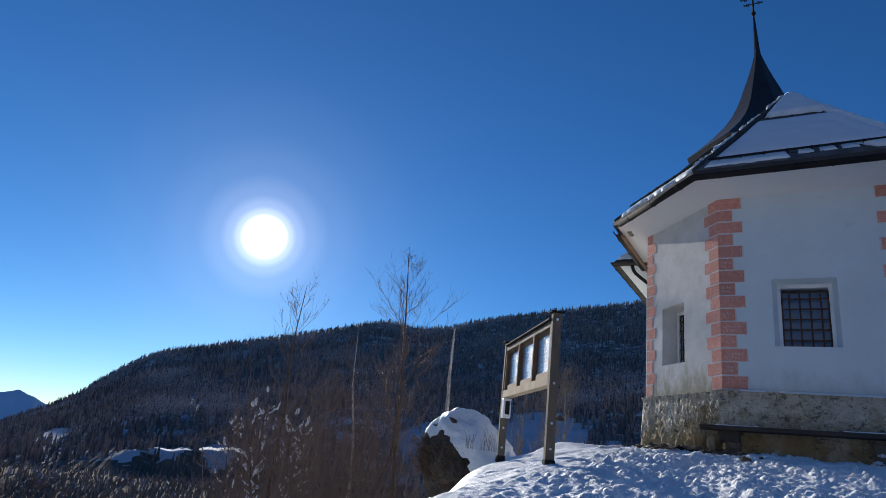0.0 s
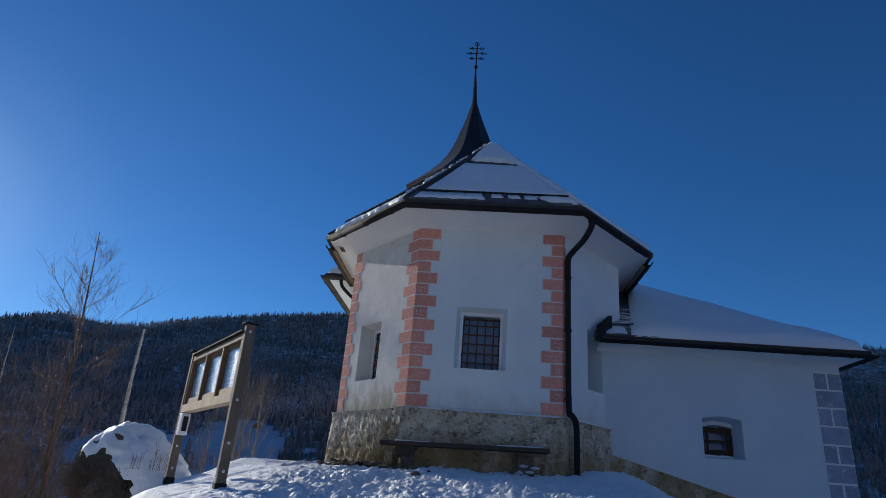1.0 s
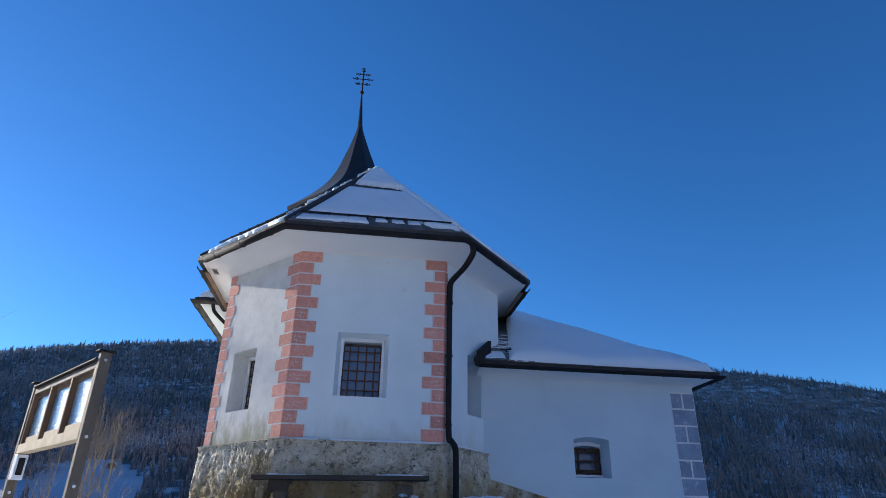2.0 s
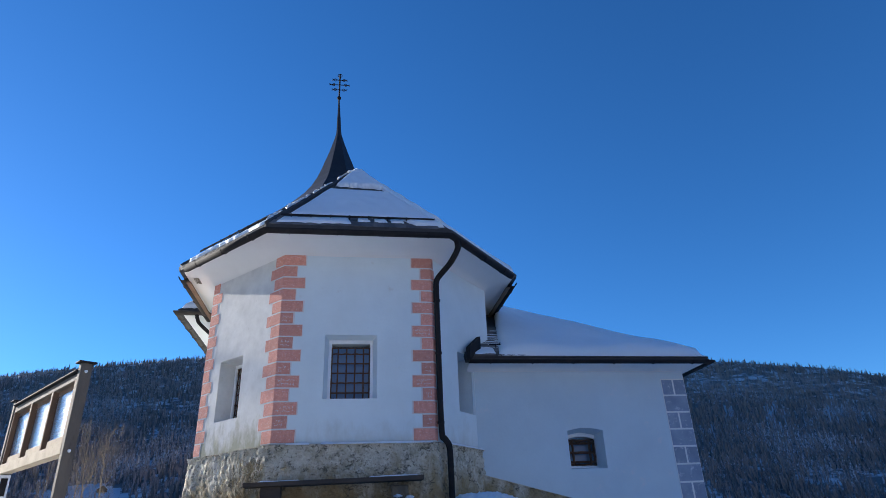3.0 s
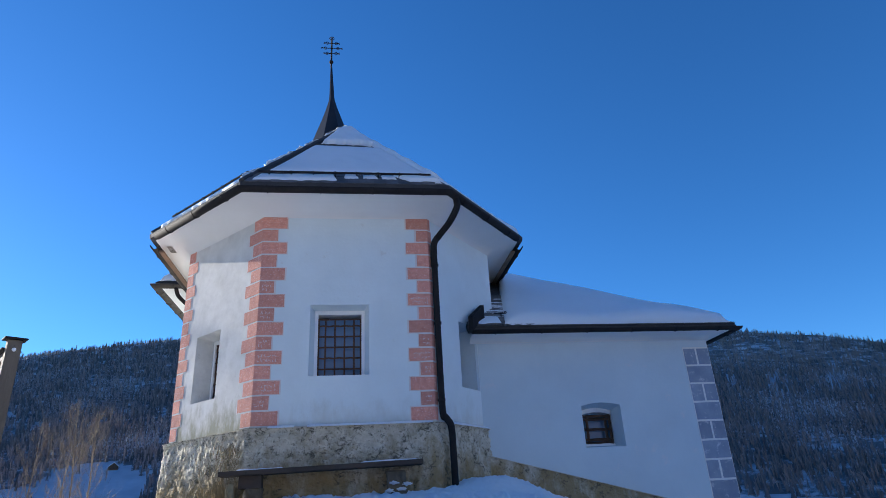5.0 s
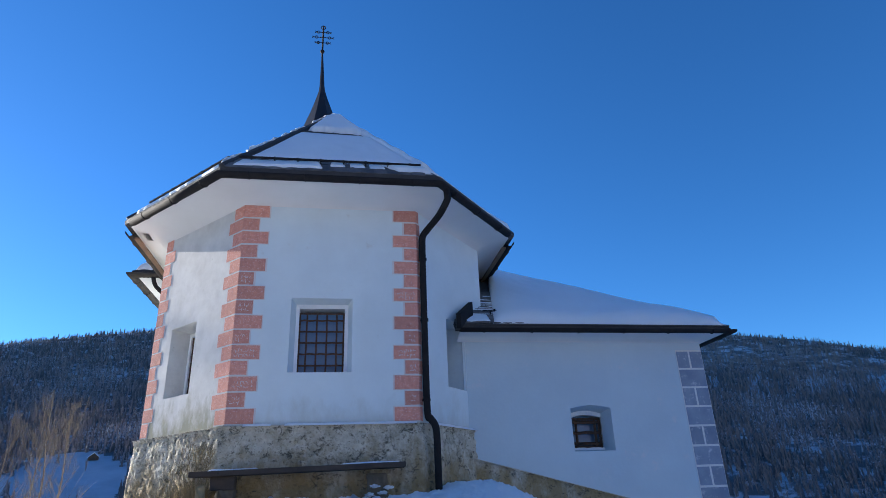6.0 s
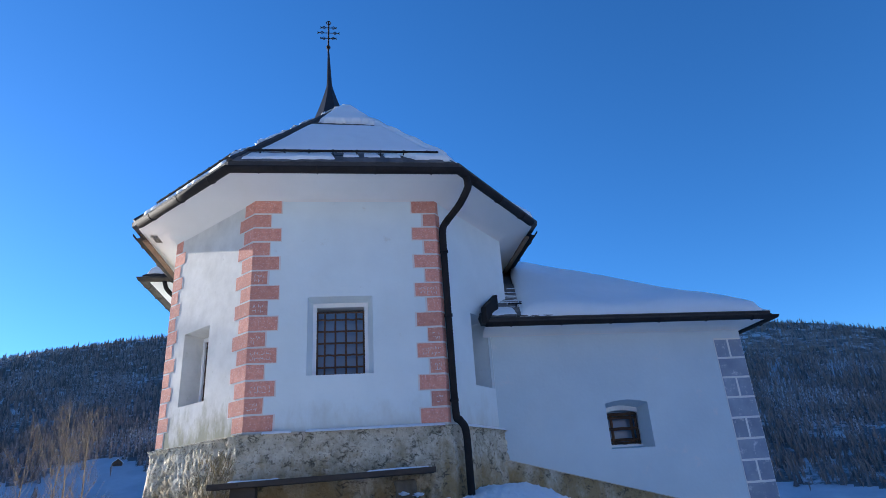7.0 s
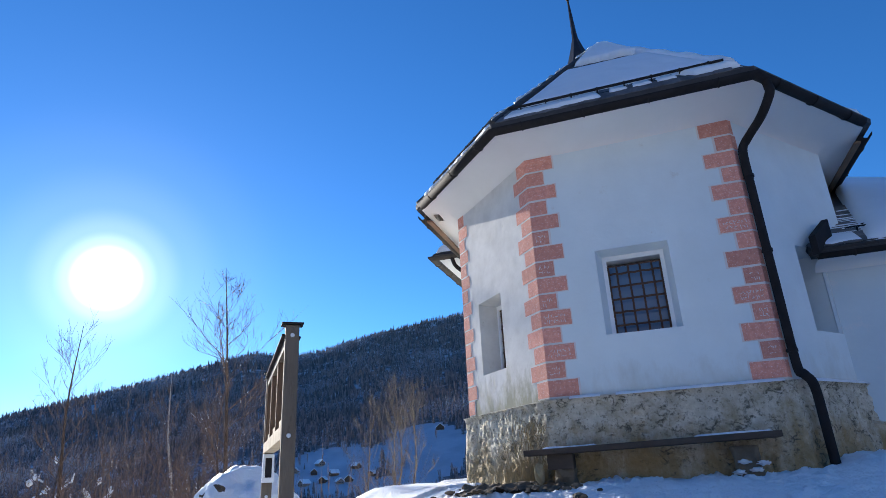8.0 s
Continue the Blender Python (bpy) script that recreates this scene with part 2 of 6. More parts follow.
def add_pits(m, pit, scale, cover):
    """Scattered dark hollows where the pointing has dropped out between the stones."""
    n, l = m.node_tree.nodes, m.node_tree.links
    b = n["Principled BSDF"]
    base = b.inputs["Base Color"].links[0].from_socket
    g = n.new("ShaderNodeNewGeometry")
    wob = n.new("ShaderNodeTexNoise")
    wob.inputs["Scale"].default_value, wob.inputs["Detail"].default_value = 7.0, 4.0
    l.new(g.outputs["Position"], wob.inputs["Vector"])
    mad = n.new("ShaderNodeVectorMath")
    mad.operation = "MULTIPLY_ADD"
    mad.inputs[1].default_value = (0.22, 0.22, 0.22)
    l.new(wob.outputs["Color"], mad.inputs[0])
    l.new(g.outputs["Position"], mad.inputs[2])
    mp = n.new("ShaderNodeMapping")
    mp.inputs["Scale"].default_value = (1.0, 1.0, 1.7)
    mp.inputs["Rotation"].default_value = (0.2, 0.5, 0.0)
    l.new(mad.outputs["Vector"], mp.inputs["Vector"])
    cells = n.new("ShaderNodeTexVoronoi")
    cells.feature = "DISTANCE_TO_EDGE"
    cells.inputs["Scale"].default_value = scale
    l.new(mp.outputs["Vector"], cells.inputs["Vector"])
    seam = n.new("ShaderNodeMapRange")
    seam.inputs["From Min"].default_value, seam.inputs["From Max"].default_value = 0.0, 0.20
    seam.inputs["To Min"].default_value, seam.inputs["To Max"].default_value = 1.0, 0.0
    l.new(cells.outputs["Distance"], seam.inputs["Value"])
    where = n.new("ShaderNodeTexNoise")
    where.inputs["Scale"].default_value, where.inputs["Detail"].default_value, where.inputs["Roughness"].default_value = 6.5, 8.0, 0.72
    l.new(g.outputs["Position"], where.inputs["Vector"])
    lost = n.new("ShaderNodeMapRange")
    lost.inputs["From Min"].default_value, lost.inputs["From Max"].default_value = cover, cover + 0.09
    l.new(where.outputs["Fac"], lost.inputs["Value"])
    both = n.new("ShaderNodeMath")
    both.operation = "MULTIPLY"
    l.new(seam.outputs["Result"], both.inputs[0])
    l.new(lost.outputs["Result"], both.inputs[1])
    mix = n.new("ShaderNodeMix")
    mix.data_type = "RGBA"
    mix.inputs[7].default_value = (*pit, 1)
    l.new(base, mix.inputs[6])
    l.new(both.outputs[0], mix.inputs[0])
    l.new(mix.outputs[2], b.inputs["Base Color"])


def add_stains(m, colour, z0, z1, amount, scale=3.2):
    """Streaky algae stains that creep up from the ledge."""
    n, l = m.node_tree.nodes, m.node_tree.links
    b = n["Principled BSDF"]
    base = b.inputs["Base Color"].links[0].from_socket
    g = n.new("ShaderNodeNewGeometry")
    sep = n.new("ShaderNodeSeparateXYZ")
    l.new(g.outputs["Position"], sep.inputs[0])
    mp = n.new("ShaderNodeMapping")
    mp.inputs["Scale"].default_value = (1, 1, 0.45)
    l.new(g.outputs["Position"], mp.inputs["Vector"])
    t = n.new("ShaderNodeTexNoise")
    t.inputs["Scale"].default_value, t.inputs["Detail"].default_value, t.inputs["Roughness"].default_value = scale, 9.0, 0.68
    l.new(mp.outputs["Vector"], t.inputs["Vector"])
    h = n.new("ShaderNodeMapRange")
    h.inputs["From Min"].default_value, h.inputs["From Max"].default_value = z0, z1
    h.inputs["To Min"].default_value, h.inputs["To Max"].default_value = 0.22, -0.25
    l.new(sep.outputs["Z"], h.inputs["Value"])
    add = n.new("ShaderNodeMath")
    l.new(t.outputs["Fac"], add.inputs[0])
    l.new(h.outputs["Result"], add.inputs[1])
    r = n.new("ShaderNodeMapRange")
    r.inputs["From Min"].default_value, r.inputs["From Max"].default_value = 0.48, 0.74
    r.inputs["To Max"].default_value = amount
    l.new(add.outputs[0], r.inputs["Value"])
    mix = n.new("ShaderNodeMix")
    mix.data_type = "RGBA"
    mix.inputs[7].default_value = (*colour, 1)
    l.new(base, mix.inputs[6])
    l.new(r.outputs["Result"], mix.inputs[0])
    l.new(mix.outputs[2], b.inputs["Base Color"])


add_stains(PLASTER, (0.47, 0.45, 0.36), 0.95, 1.6, 0.4)
add_stains(PLASTER_OLD, (0.30, 0.285, 0.18), 0.95, 1.9, 0.85, 5.0)
add_stains(STONE, (0.34, 0.235, 0.10), 0.12, 1.1, 0.9)
add_pits(STONE, (0.085, 0.075, 0.05), 8.5, 0.52)
GLASS = glass_material()
for m_ in (METAL, COPPER):
    m_.node_tree.nodes["Principled BSDF"].inputs["Specular IOR Level"].default_value = 0.2
CLEAR = material("clear_sheet", (0.9, 0.93, 0.95), (0.9, 0.93, 0.95), 1.0, 0.12, 0.0)
CLEAR.node_tree.nodes["Principled BSDF"].inputs["Transmission Weight"].default_value = 1.0
CLEAR.node_tree.nodes["Principled BSDF"].inputs["IOR"].default_value = 1.2
CLEAR.node_tree.nodes["Principled BSDF"].inputs["Specular IOR Level"].default_value = 0.2


def tree_material(name, dark, pale, snow_amount):
    """Needle crowns: colour varies tree by tree, snow lies on what faces up."""
    m = bpy.data.materials.new(name)
    m.use_nodes = True
    n, l = m.node_tree.nodes, m.node_tree.links
    b = n["Principled BSDF"]
    g = n.new("ShaderNodeNewGeometry")
    mix = n.new("ShaderNodeMix")
    mix.data_type = "RGBA"
    mix.inputs[6].default_value, mix.inputs[7].default_value = (*dark, 1), (*pale, 1)
    l.new(g.outputs["Random Per Island"], mix.inputs[0])
    noi = n.new("ShaderNodeTexNoise")
    noi.inputs["Scale"].default_value, noi.inputs["Detail"].default_value = 0.35, 4.0
    l.new(g.outputs["Position"], noi.inputs["Vector"])
    patch = n.new("ShaderNodeTexNoise")
    patch.inputs["Scale"].default_value, patch.inputs["Detail"].default_value = 0.006, 3.0
    l.new(g.outputs["Position"], patch.inputs["Vector"])
    mul = n.new("ShaderNodeMath")
    mul.operation = "MULTIPLY"
    l.new(noi.outputs["Fac"], mul.inputs[0])
    l.new(patch.outputs["Fac"], mul.inputs[1])
    r = n.new("ShaderNodeMapRange")
    r.inputs["From Min"].default_value, r.inputs["From Max"].default_value = 0.26, 0.36
    r.inputs["To Max"].default_value = snow_amount
    l.new(mul.outputs[0], r.inputs["Value"])
    mix2 = n.new("ShaderNodeMix")
    mix2.data_type = "RGBA"
    mix2.inputs[7].default_value = (0.72, 0.76, 0.82, 1)
    l.new(mix.outputs[2], mix2.inputs[6])
    l.new(r.outputs["Result"], mix2.inputs[0])
    l.new(mix2.outputs[2], b.inputs["Base Color"])
    b.inputs["Roughness"].default_value = 0.9
    return m


# Far woods: base colours raised above the trees' own to stand for haze.
SPRUCE = tree_material("haze_paled_spruce_needles", (0.115, 0.108, 0.105), (0.19, 0.175, 0.17), 0.45)
BEECH = tree_material("haze_paled_bare_wood", (0.24, 0.195, 0.18), (0.35, 0.29, 0.265), 0.22)
SPRUCE_FROSTED = tree_material("haze_paled_frosted_needles", (0.12, 0.115, 0.12), (0.21, 0.20, 0.20), 0.6)
BEECH_PALE = tree_material("haze_paled_hillside_wood", (0.25, 0.20, 0.175), (0.35, 0.285, 0.25), 0.16)
SCRUB = tree_material("haze_paled_scrub", (0.19, 0.155, 0.135), (0.28, 0.225, 0.195), 0.05)
FOREST_FLOOR = material("forest_floor_with_snow", (0.12, 0.112, 0.112), (0.21, 0.20, 0.20), 0.012, 0.95, 0.0, 0.4, c3=(0.58, 0.60, 0.63), c3_at=0.535)
SCRUB_FLOOR = material("scrub_floor", (0.10, 0.085, 0.07), (0.17, 0.145, 0.12), 0.03, 0.95, 0.0, 0.5, c3=(0.55, 0.56, 0.58), c3_at=0.64)
# Field snow, its colour darkened and blued to stand for shade; brown patches.
FIELD = material("shade_toned_field_snow", (0.54, 0.57, 0.62), (0.42, 0.45, 0.50), 0.03, 0.8, 0.0, 0.6, c3=(0.35, 0.30, 0.24), c3_at=0.74)

PAPER.node_tree.nodes["Principled BSDF"].inputs["Specular IOR Level"].default_value = 0.08
for m_ in (SPRUCE, BEECH, SPRUCE_FROSTED, BEECH_PALE, SCRUB, FOREST_FLOOR, SCRUB_FLOOR, FIELD):
    m_.node_tree.nodes["Principled BSDF"].inputs["Specular IOR Level"].default_value = 0.03


def sun_material():
    """The sun's face and a painted glow round it, in the emission; it takes no light away from what lies behind."""
    m = bpy.data.materials.new("sun_face")
    m.use_nodes = True
    n, l = m.node_tree.nodes, m.node_tree.links
    n.remove(n["Principled BSDF"])
    tc = n.new("ShaderNodeTexCoord")
    ln = n.new("ShaderNodeVectorMath")
    ln.operation = "LENGTH"
    l.new(tc.outputs["Object"], ln.inputs[0])
    far = n.new("ShaderNodeMapRange")
    far.inputs["From Max"].default_value = SUN_REACH
    l.new(ln.outputs["Value"], far.inputs["Value"])
    ramp = n.new("ShaderNodeValToRGB")
    ramp.color_ramp.interpolation = "EASE"
    el = ramp.color_ramp.elements
    el[0].position, el[0].color = 0.0, (1, 1, 1, 1)
    el[1].position, el[1].color = 1.0, (0, 0, 0, 1)
    for at, v in ((0.06, 1.0), (0.11, 0.32), (0.145, 0.15), (0.19, 0.075), (0.26, 0.036), (0.40, 0.012), (0.66, 0.003)):
        e = el.new(at)
        e.color = (v, v, v, 1)
    l.new(far.outputs["Result"], ramp.inputs["Fac"])
    em = n.new("ShaderNodeEmission")
    em.inputs["Color"].default_value = (1.0, 0.97, 0.92, 1)
    mul = n.new("ShaderNodeMath")
    mul.operation = "MULTIPLY"
    mul.inputs[1].default_value = 3.6
    l.new(ramp.outputs["Color"], mul.inputs[0])
    l.new(mul.outputs[0], em.inputs["Strength"])
    tr = n.new("ShaderNodeBsdfTransparent")
    both = n.new("ShaderNodeAddShader")
    l.new(em.outputs[0], both.inputs[0])
    l.new(tr.outputs[0], both.inputs[1])
    l.new(both.outputs[0], n["Material Output"].inputs["Surface"])
    return m


# ---------------------------------------------------------------- ground
def smooth(a, b, x):
    t = min(1.0, max(0.0, (x - a) / (b - a)))
    return t * t * (3 - 2 * t)


EDGE = ((-40, -0.7), (-12, -0.72), (-5.5, -1.62), (-1.7, -3.1), (0.5, -3.4), (3.0, -3.2), (30, -5.0))


def edge_x(y):
    for (y0, x0), (y1, x1) in zip(EDGE, EDGE[1:]):
        if y <= y1:
            s = (y - y0) / (y1 - y0)
            return x0 + (x1 - x0) * max(0, s)
    return EDGE[-1][1]


def knoll(x, y):
    """The knoll that carries the chapel."""
    z = 0.168 * (y + 0.35) if y < -0.35 else 0.03 * smooth(-0.35, 2, y)
    z = max(z, -9 + 0.05 * (y + 50)) if y < -30 else z
    if x > 3.3:
        e = x - 3.3
        z -= 0.27 * e * smooth(0, 1.2, e) if e < 14 else 3.78 + 0.25 * (e - 14)
    e = edge_x(y) - x
    if e > 0:
        z -= 0.85 * e * smooth(0, 1.1, e) if e < 7 else 5.95 + 0.38 * (e - 7)
    z -= 0.19 * max(0.0, -1.75 - x) * smooth(-9, -6, y) * (1 - smooth(0.5, 2.5, y))
    if y > 8:
        z -= 0.012 * (y - 8) ** 2 if y < 20 else 1.73 + 0.29 * (y - 20)
    return z


# Bearings -14 to 9 hold an unseen summit, raised to shade the right-hand mountain.
RIDGE = ((-180, 16), (-120, 14), (-90, 10), (-60, 4), (-50, 7.6), (-46, 9.15), (-44.5, 9.5), (-42.5, 10.15), (-40.3, 10.85), (-38, 11.35), (-35, 12.1), (-32, 12.6), (-22, 13.4), (-14, 17.5), (-9, 24), (-2, 25), (4, 23), (9, 16.0),
         (13.7, 14.55), (16.7, 14.15), (20, 13.6), (23, 13.0), (26, 12.35), (28.4, 11.65), (30, 11.05), (32, 10.7), (34, 10.7), (36.1, 10.9), (38, 10.4), (42.8, 8.95), (47.5, 7.5), (51, 6.45), (54, 5.6), (55.5, 4.95), (58, 2.95), (60, 0.95), (61.7, -0.25),
         (64.4, -1.8), (75, -1.9), (120, 12), (180, 16))


def ridge_el(az):
    for (a0, e0), (a1, e1) in zip(RIDGE, RIDGE[1:]):
        if az <= a1:
            return e0 + 0.13 + (e1 - e0) * (az - a0) / (a1 - a0)
    return 8.0


EYE = Vector((1.0, -10.0))          # the middle of the valley's plan


def land(x, y):
    """Height of the land, from the knoll to the far ridge."""
    dx, dy = x - EYE.x, y - EYE.y
    r = math.hypot(dx, dy)
    near = knoll(x, y)
    if r < 30:
        return near
    az = math.degrees(math.atan2(-dx, dy))
    e1 = ridge_el(az)
    mid = (e1 - 4.6) / 2
    if r < 600:
        far = math.tan(radians(-4.6 - 4.8 * smooth(22, 30, az) * (1 - smooth(300, 600, r)))) * r - 0.6
    elif r < 900:
        far = -48.9 + (math.tan(radians(mid)) * 900 + 48.3) * (r - 600) / 300
    else:
        far = math.tan(radians(mid + (e1 - mid) * min(1.0, (r - 900) / 900))) * r - 0.6
    # a meadow terrace that turns its steep side to the knoll
    s = r + 22 * noise.noise((az * 0.55, 4.0, 0.0))
    far += (15.5 - 0.9 * abs(az - 47.5)) * smooth(44.5, 46.5, az) * (1 - smooth(54.5, 57.5, az)) * smooth(616, 650, s) * (1 - smooth(735, 860, s)) - 0.22 * min(max(s - 650, 0), 85) * smooth(44.5, 46.5, az) * (1 - smooth(54.5, 57.5, az)) * (1 - smooth(735, 860, s))
    # an unseen wooded foothill below the summit, added to shade the right-hand mountain
    far += 95 * math.exp(-(az / 7) ** 2 - ((r - 900) / 150) ** 2)
    if r > 1800:
        far -= (r - 1800) * 0.35
    far += r * 0.006 * (noise.noise((x * 0.004, y * 0.004, 3.0)) + 0.5 * noise.noise((x * 0.012, y * 0.012, 7.0))) * smooth(200, 700, r) * (1 - 0.8 * smooth(1500, 1800, r))
    w = smooth(40, 260, r)
    return near * (1 - w) * 1.0 + far * w if r < 260 else far


def is_field(x, y):
    dx, dy = x - EYE.x, y - EYE.y
    r, az = math.hypot(dx, dy), math.degrees(math.atan2(-dx, dy))
    # Past 72 degrees, unseen snow reaches r 120 to bounce light onto walls.
    if r < (13 if az > 26 else 130) or (abs(az) > 72 and r < 120):
        return True
    if abs(az) > 72:
        return False
    w = noise.noise((x * 0.006, y * 0.006, 11.0)) * 0.5 + noise.noise((x * 0.02, y * 0.02, 5.0)) * 0.35
    return any(((az - a0) / da) ** 2 + ((r - r0_) / dr) ** 2 + w < 1.0 for a0, r0_, da, dr in CLEARINGS)


CLEARINGS = ((20.6, 800, 3.9, 95), (29, 765, 4.6, 85), (23.5, 700, 4, 35), (48.4, 680, 1.9, 58), (52.3, 672, 1.5, 40), (55.4, 645, 1.1, 14), (60.7, 930, 0.9, 110), (-36, 640, 9, 70))
GLADES = ((-31.5, 1150, 0.7, 130), (-33.5, 1300, 0.8, 90), (-36.6, 1315, 0.9, 110), (-38.4, 1240, 0.7, 90), (-40.6, 1400, 0.9, 130), (-42.5, 1330, 0.8, 110), (-44.9, 1440, 0.9, 110), (-37.2, 1010, 0.8, 60), (-34.2, 980, 0.7, 60), (48.2, 1600, 1.1, 60), (50.2, 1500, 0.8, 45), (34, 1150, 2.0, 70))


def is_glade(x, y):
    """Steep snowy openings with scattered trees on the mountain."""
    dx, dy = x - EYE.x, y - EYE.y
    r, az = math.hypot(dx, dy), math.degrees(math.atan2(-dx, dy))
    w = noise.noise((x * 0.009, y * 0.009, 31.0)) * 0.7 + noise.noise((x * 0.03, y * 0.03, 35.0)) * 0.5
    return any(((az - a0) / da) ** 2 + ((r - r0_) / dr) ** 2 + w < 1.0 for a0, r0_, da, dr in GLADES)



# the sheet of land, finest round the valley
azs = [-180 + 3 * k for k in range(41)] + [-57 + 0.3 * k for k in range(340)] + [45 + 0.12 * k for k in range(100)] + [57 + 0.3 * k for k in range(60)] + [75 + 3 * k for k in range(35)]
rads = [0.0]
r0 = 1.2
while r0 < 4200:
    rads.append(r0)
    r0 *= 1.045 if r0 < 250 or r0 > 2000 else 1.009 if 600 < r0 < 760 else 1.024
verts, faces, slots = [], [], []
for r in rads:
    for az in azs:
        a = radians(az)
        x, y = EYE.x - math.sin(a) * r, EYE.y + math.cos(a) * r
        z = land(x, y)
        if -7.5 < x < 12.5 and -15 < y < 5.5:
            z -= 0.32
        verts.append((x, y, z))
na = len(azs)
for i in range(len(rads) - 1):
    for j in range(na):
        k = (j + 1) % na
        faces.append((i * na + j, i * na + k, (i + 1) * na + k, (i + 1) * na + j))
        x, y, z = verts[i * na + j]
        near_scrub = math.hypot(x - EYE.x, y - EYE.y) < 640 and math.atan2(EYE.x - x, y - EYE.y) > radians(26)
        slots.append(0 if is_field(x, y) or is_glade(x, y) else 2 if near_scrub else 1)
ground = raw("ground", verts, faces, [FIELD, FOREST_FLOOR, SCRUB_FLOOR], smooth=True)
ground.data.polygons.foreach_set("material_index", slots)
tagged(ground, "snowy valley and wooded mountain slopes reaching to the ridge", "ground", kind="structure")


def trodden(x, y):
    """Trampled snow on the knoll: clods, tracks and soft drifts."""
    z = knoll(x, y) + 0.02
    amp = 0.7 * (0.45 + 0.55 * smooth(-9, -4.5, y) * (1 - smooth(4.2, 6.5, x))) * (1 - 0.3 * smooth(-1.7, -0.8, y)) * (0.15 + 0.85 * smooth(-2.3, -0.3, x)) * 1.25 * (1 - 0.15 * smooth(-0.3, 1.2, x) * smooth(-6, -3, y))
    z -= 0.06 * smooth(-3.0, -1.2, y) * (1 - smooth(2.6, 3.4, x))
    z -= 0.10 * (1 - smooth(-2.2, -0.7, x)) * smooth(-6.0, -4.5, y) * (1 - smooth(-0.5, 1.0, y))
    z += 0.07 * noise.noise((x * 0.9, y * 0.9, 1.0)) * amp
    z += 0.035 * amp * noise.noise((x * 2.6, y * 2.6, 4.0))
    c = noise.noise((x * 5.5 + 0.6 * noise.noise((x * 3, y * 3, 9.0)), y * 5.5, 2.0))
    z += 0.065 * amp * max(0.0, c + 0.05) ** 1.15
    near_, _ = noise.voronoi((x * 4.6, y * 4.6, 0.4 * noise.noise((x * 2, y * 2, 3.0))))
    z += 0.09 * amp * max(0.0, 0.42 - near_[0]) * smooth(-0.15, 0.25, noise.noise((x * 1.3, y * 1.3, 12.0)))
    clod, _ = noise.voronoi((x * 7.5, y * 7.5, 0.6 * noise.noise((x * 4, y * 4, 5.0))))
    z += 0.065 * amp * smooth(0.0, 0.42, 0.52 - clod[0]) * smooth(-0.1, 0.3, noise.noise((x * 2.1, y * 2.1, 15.0)) + 0.5 * noise.noise((x * 5, y * 5, 18.0)))
    step_, _ = noise.voronoi((x * 2.3 + 0.3 * noise.noise((x * 4, y * 4, 2.5)), y * 2.0, 7.7))
    z -= 0.03 * amp * smooth(0.0, 0.3, 0.38 - step_[0])
    z += 0.03 * amp * noise.noise((x * 9, y * 13, 6.0)) + 0.014 * (0.3 + 0.7 * amp) * noise.noise((x * 22, y * 30, 8.0))
    for size, lift, at_ in ((8.0, 0.05, 40.0), (15.0, 0.032, 50.0)):
        far_, cells = noise.voronoi((x * size + 0.5 * noise.noise((x * 9, y * 9, at_)), y * size * 1.15 + 0.5 * noise.noise((x * 9, y * 9, at_ + 3)), at_))
        z += lift * amp * smooth(0.02, 0.24, far_[1] - far_[0]) * smooth(0.1, 0.5, noise.cell(cells[0] * 7.3)) * smooth(-0.25, 0.2, noise.noise((x * 1.5, y * 1.5, at_)))
    fine_, _ = noise.voronoi((x * 12, y * 14, 3.3 + 0.5 * noise.noise((x * 6, y * 6, 1.0))))
    z += 0.05 * amp * smooth(0.0, 0.4, 0.48 - fine_[0]) * smooth(-0.2, 0.25, noise.noise((x * 1.7, y * 1.7, 22.0)))
    z += 0.02 * (1 - smooth(-2.4, -1.2, x)) * noise.noise(((x + y) * 0.8, (x - y) * 6.0, 2.0))
    # a foot-worn line towards the bench
    d = abs(x - (0.6 + 0.35 * math.sin(y * 0.9) + 0.15 * y))
    z -= 0.07 * (1 - smooth(0.1, 0.55, d)) * smooth(-11, -8, y) * (1 - smooth(-1.5, -0.7, y))
    # bare, trodden strip by the plinth
    if -1.8 < x < 3.0 and -0.75 < y < 1.2:
        z -= 0.05 * (1 - smooth(-0.2, 0.5, x))
    # a soft drift along the north-east wall
    if x > 2.4 and y > -1.0:
        z += 0.10 * smooth(2.4, 3.2, x) * smooth(-1.0, 0.3, y)
    return z


xs = np.concatenate([np.arange(-7.0, -4.2, 0.14), np.arange(-4.2, 4.6, 0.028), np.arange(4.6, 12.01, 0.14)])
ys = np.concatenate([np.arange(-14.5, -8.0, 0.05), np.arange(-8.0, 1.8, 0.028), np.arange(1.8, 5.01, 0.16)])
verts, faces = [], []
for y in ys:
    for x in xs:
        x, y = float(x), float(y)
        rim = min(x + 7.0, 11.9 - x, y + 14.5, 4.9 - y)
        verts.append((x, y, trodden(x, y) - 0.5 * (1 - smooth(0, 0.8, rim))))
nx = len(xs)
for j in range(len(ys) - 1):
    for i in range(nx - 1):
        faces.append((j * nx + i, j * nx + i + 1, (j + 1) * nx + i + 1, (j + 1) * nx + i))
snow_cover = raw("snow_cover", verts, faces, SNOW, smooth=True)
tagged(snow_cover, "trampled lumpy snow covering the knoll round the chapel", "snow", kind="stuff")

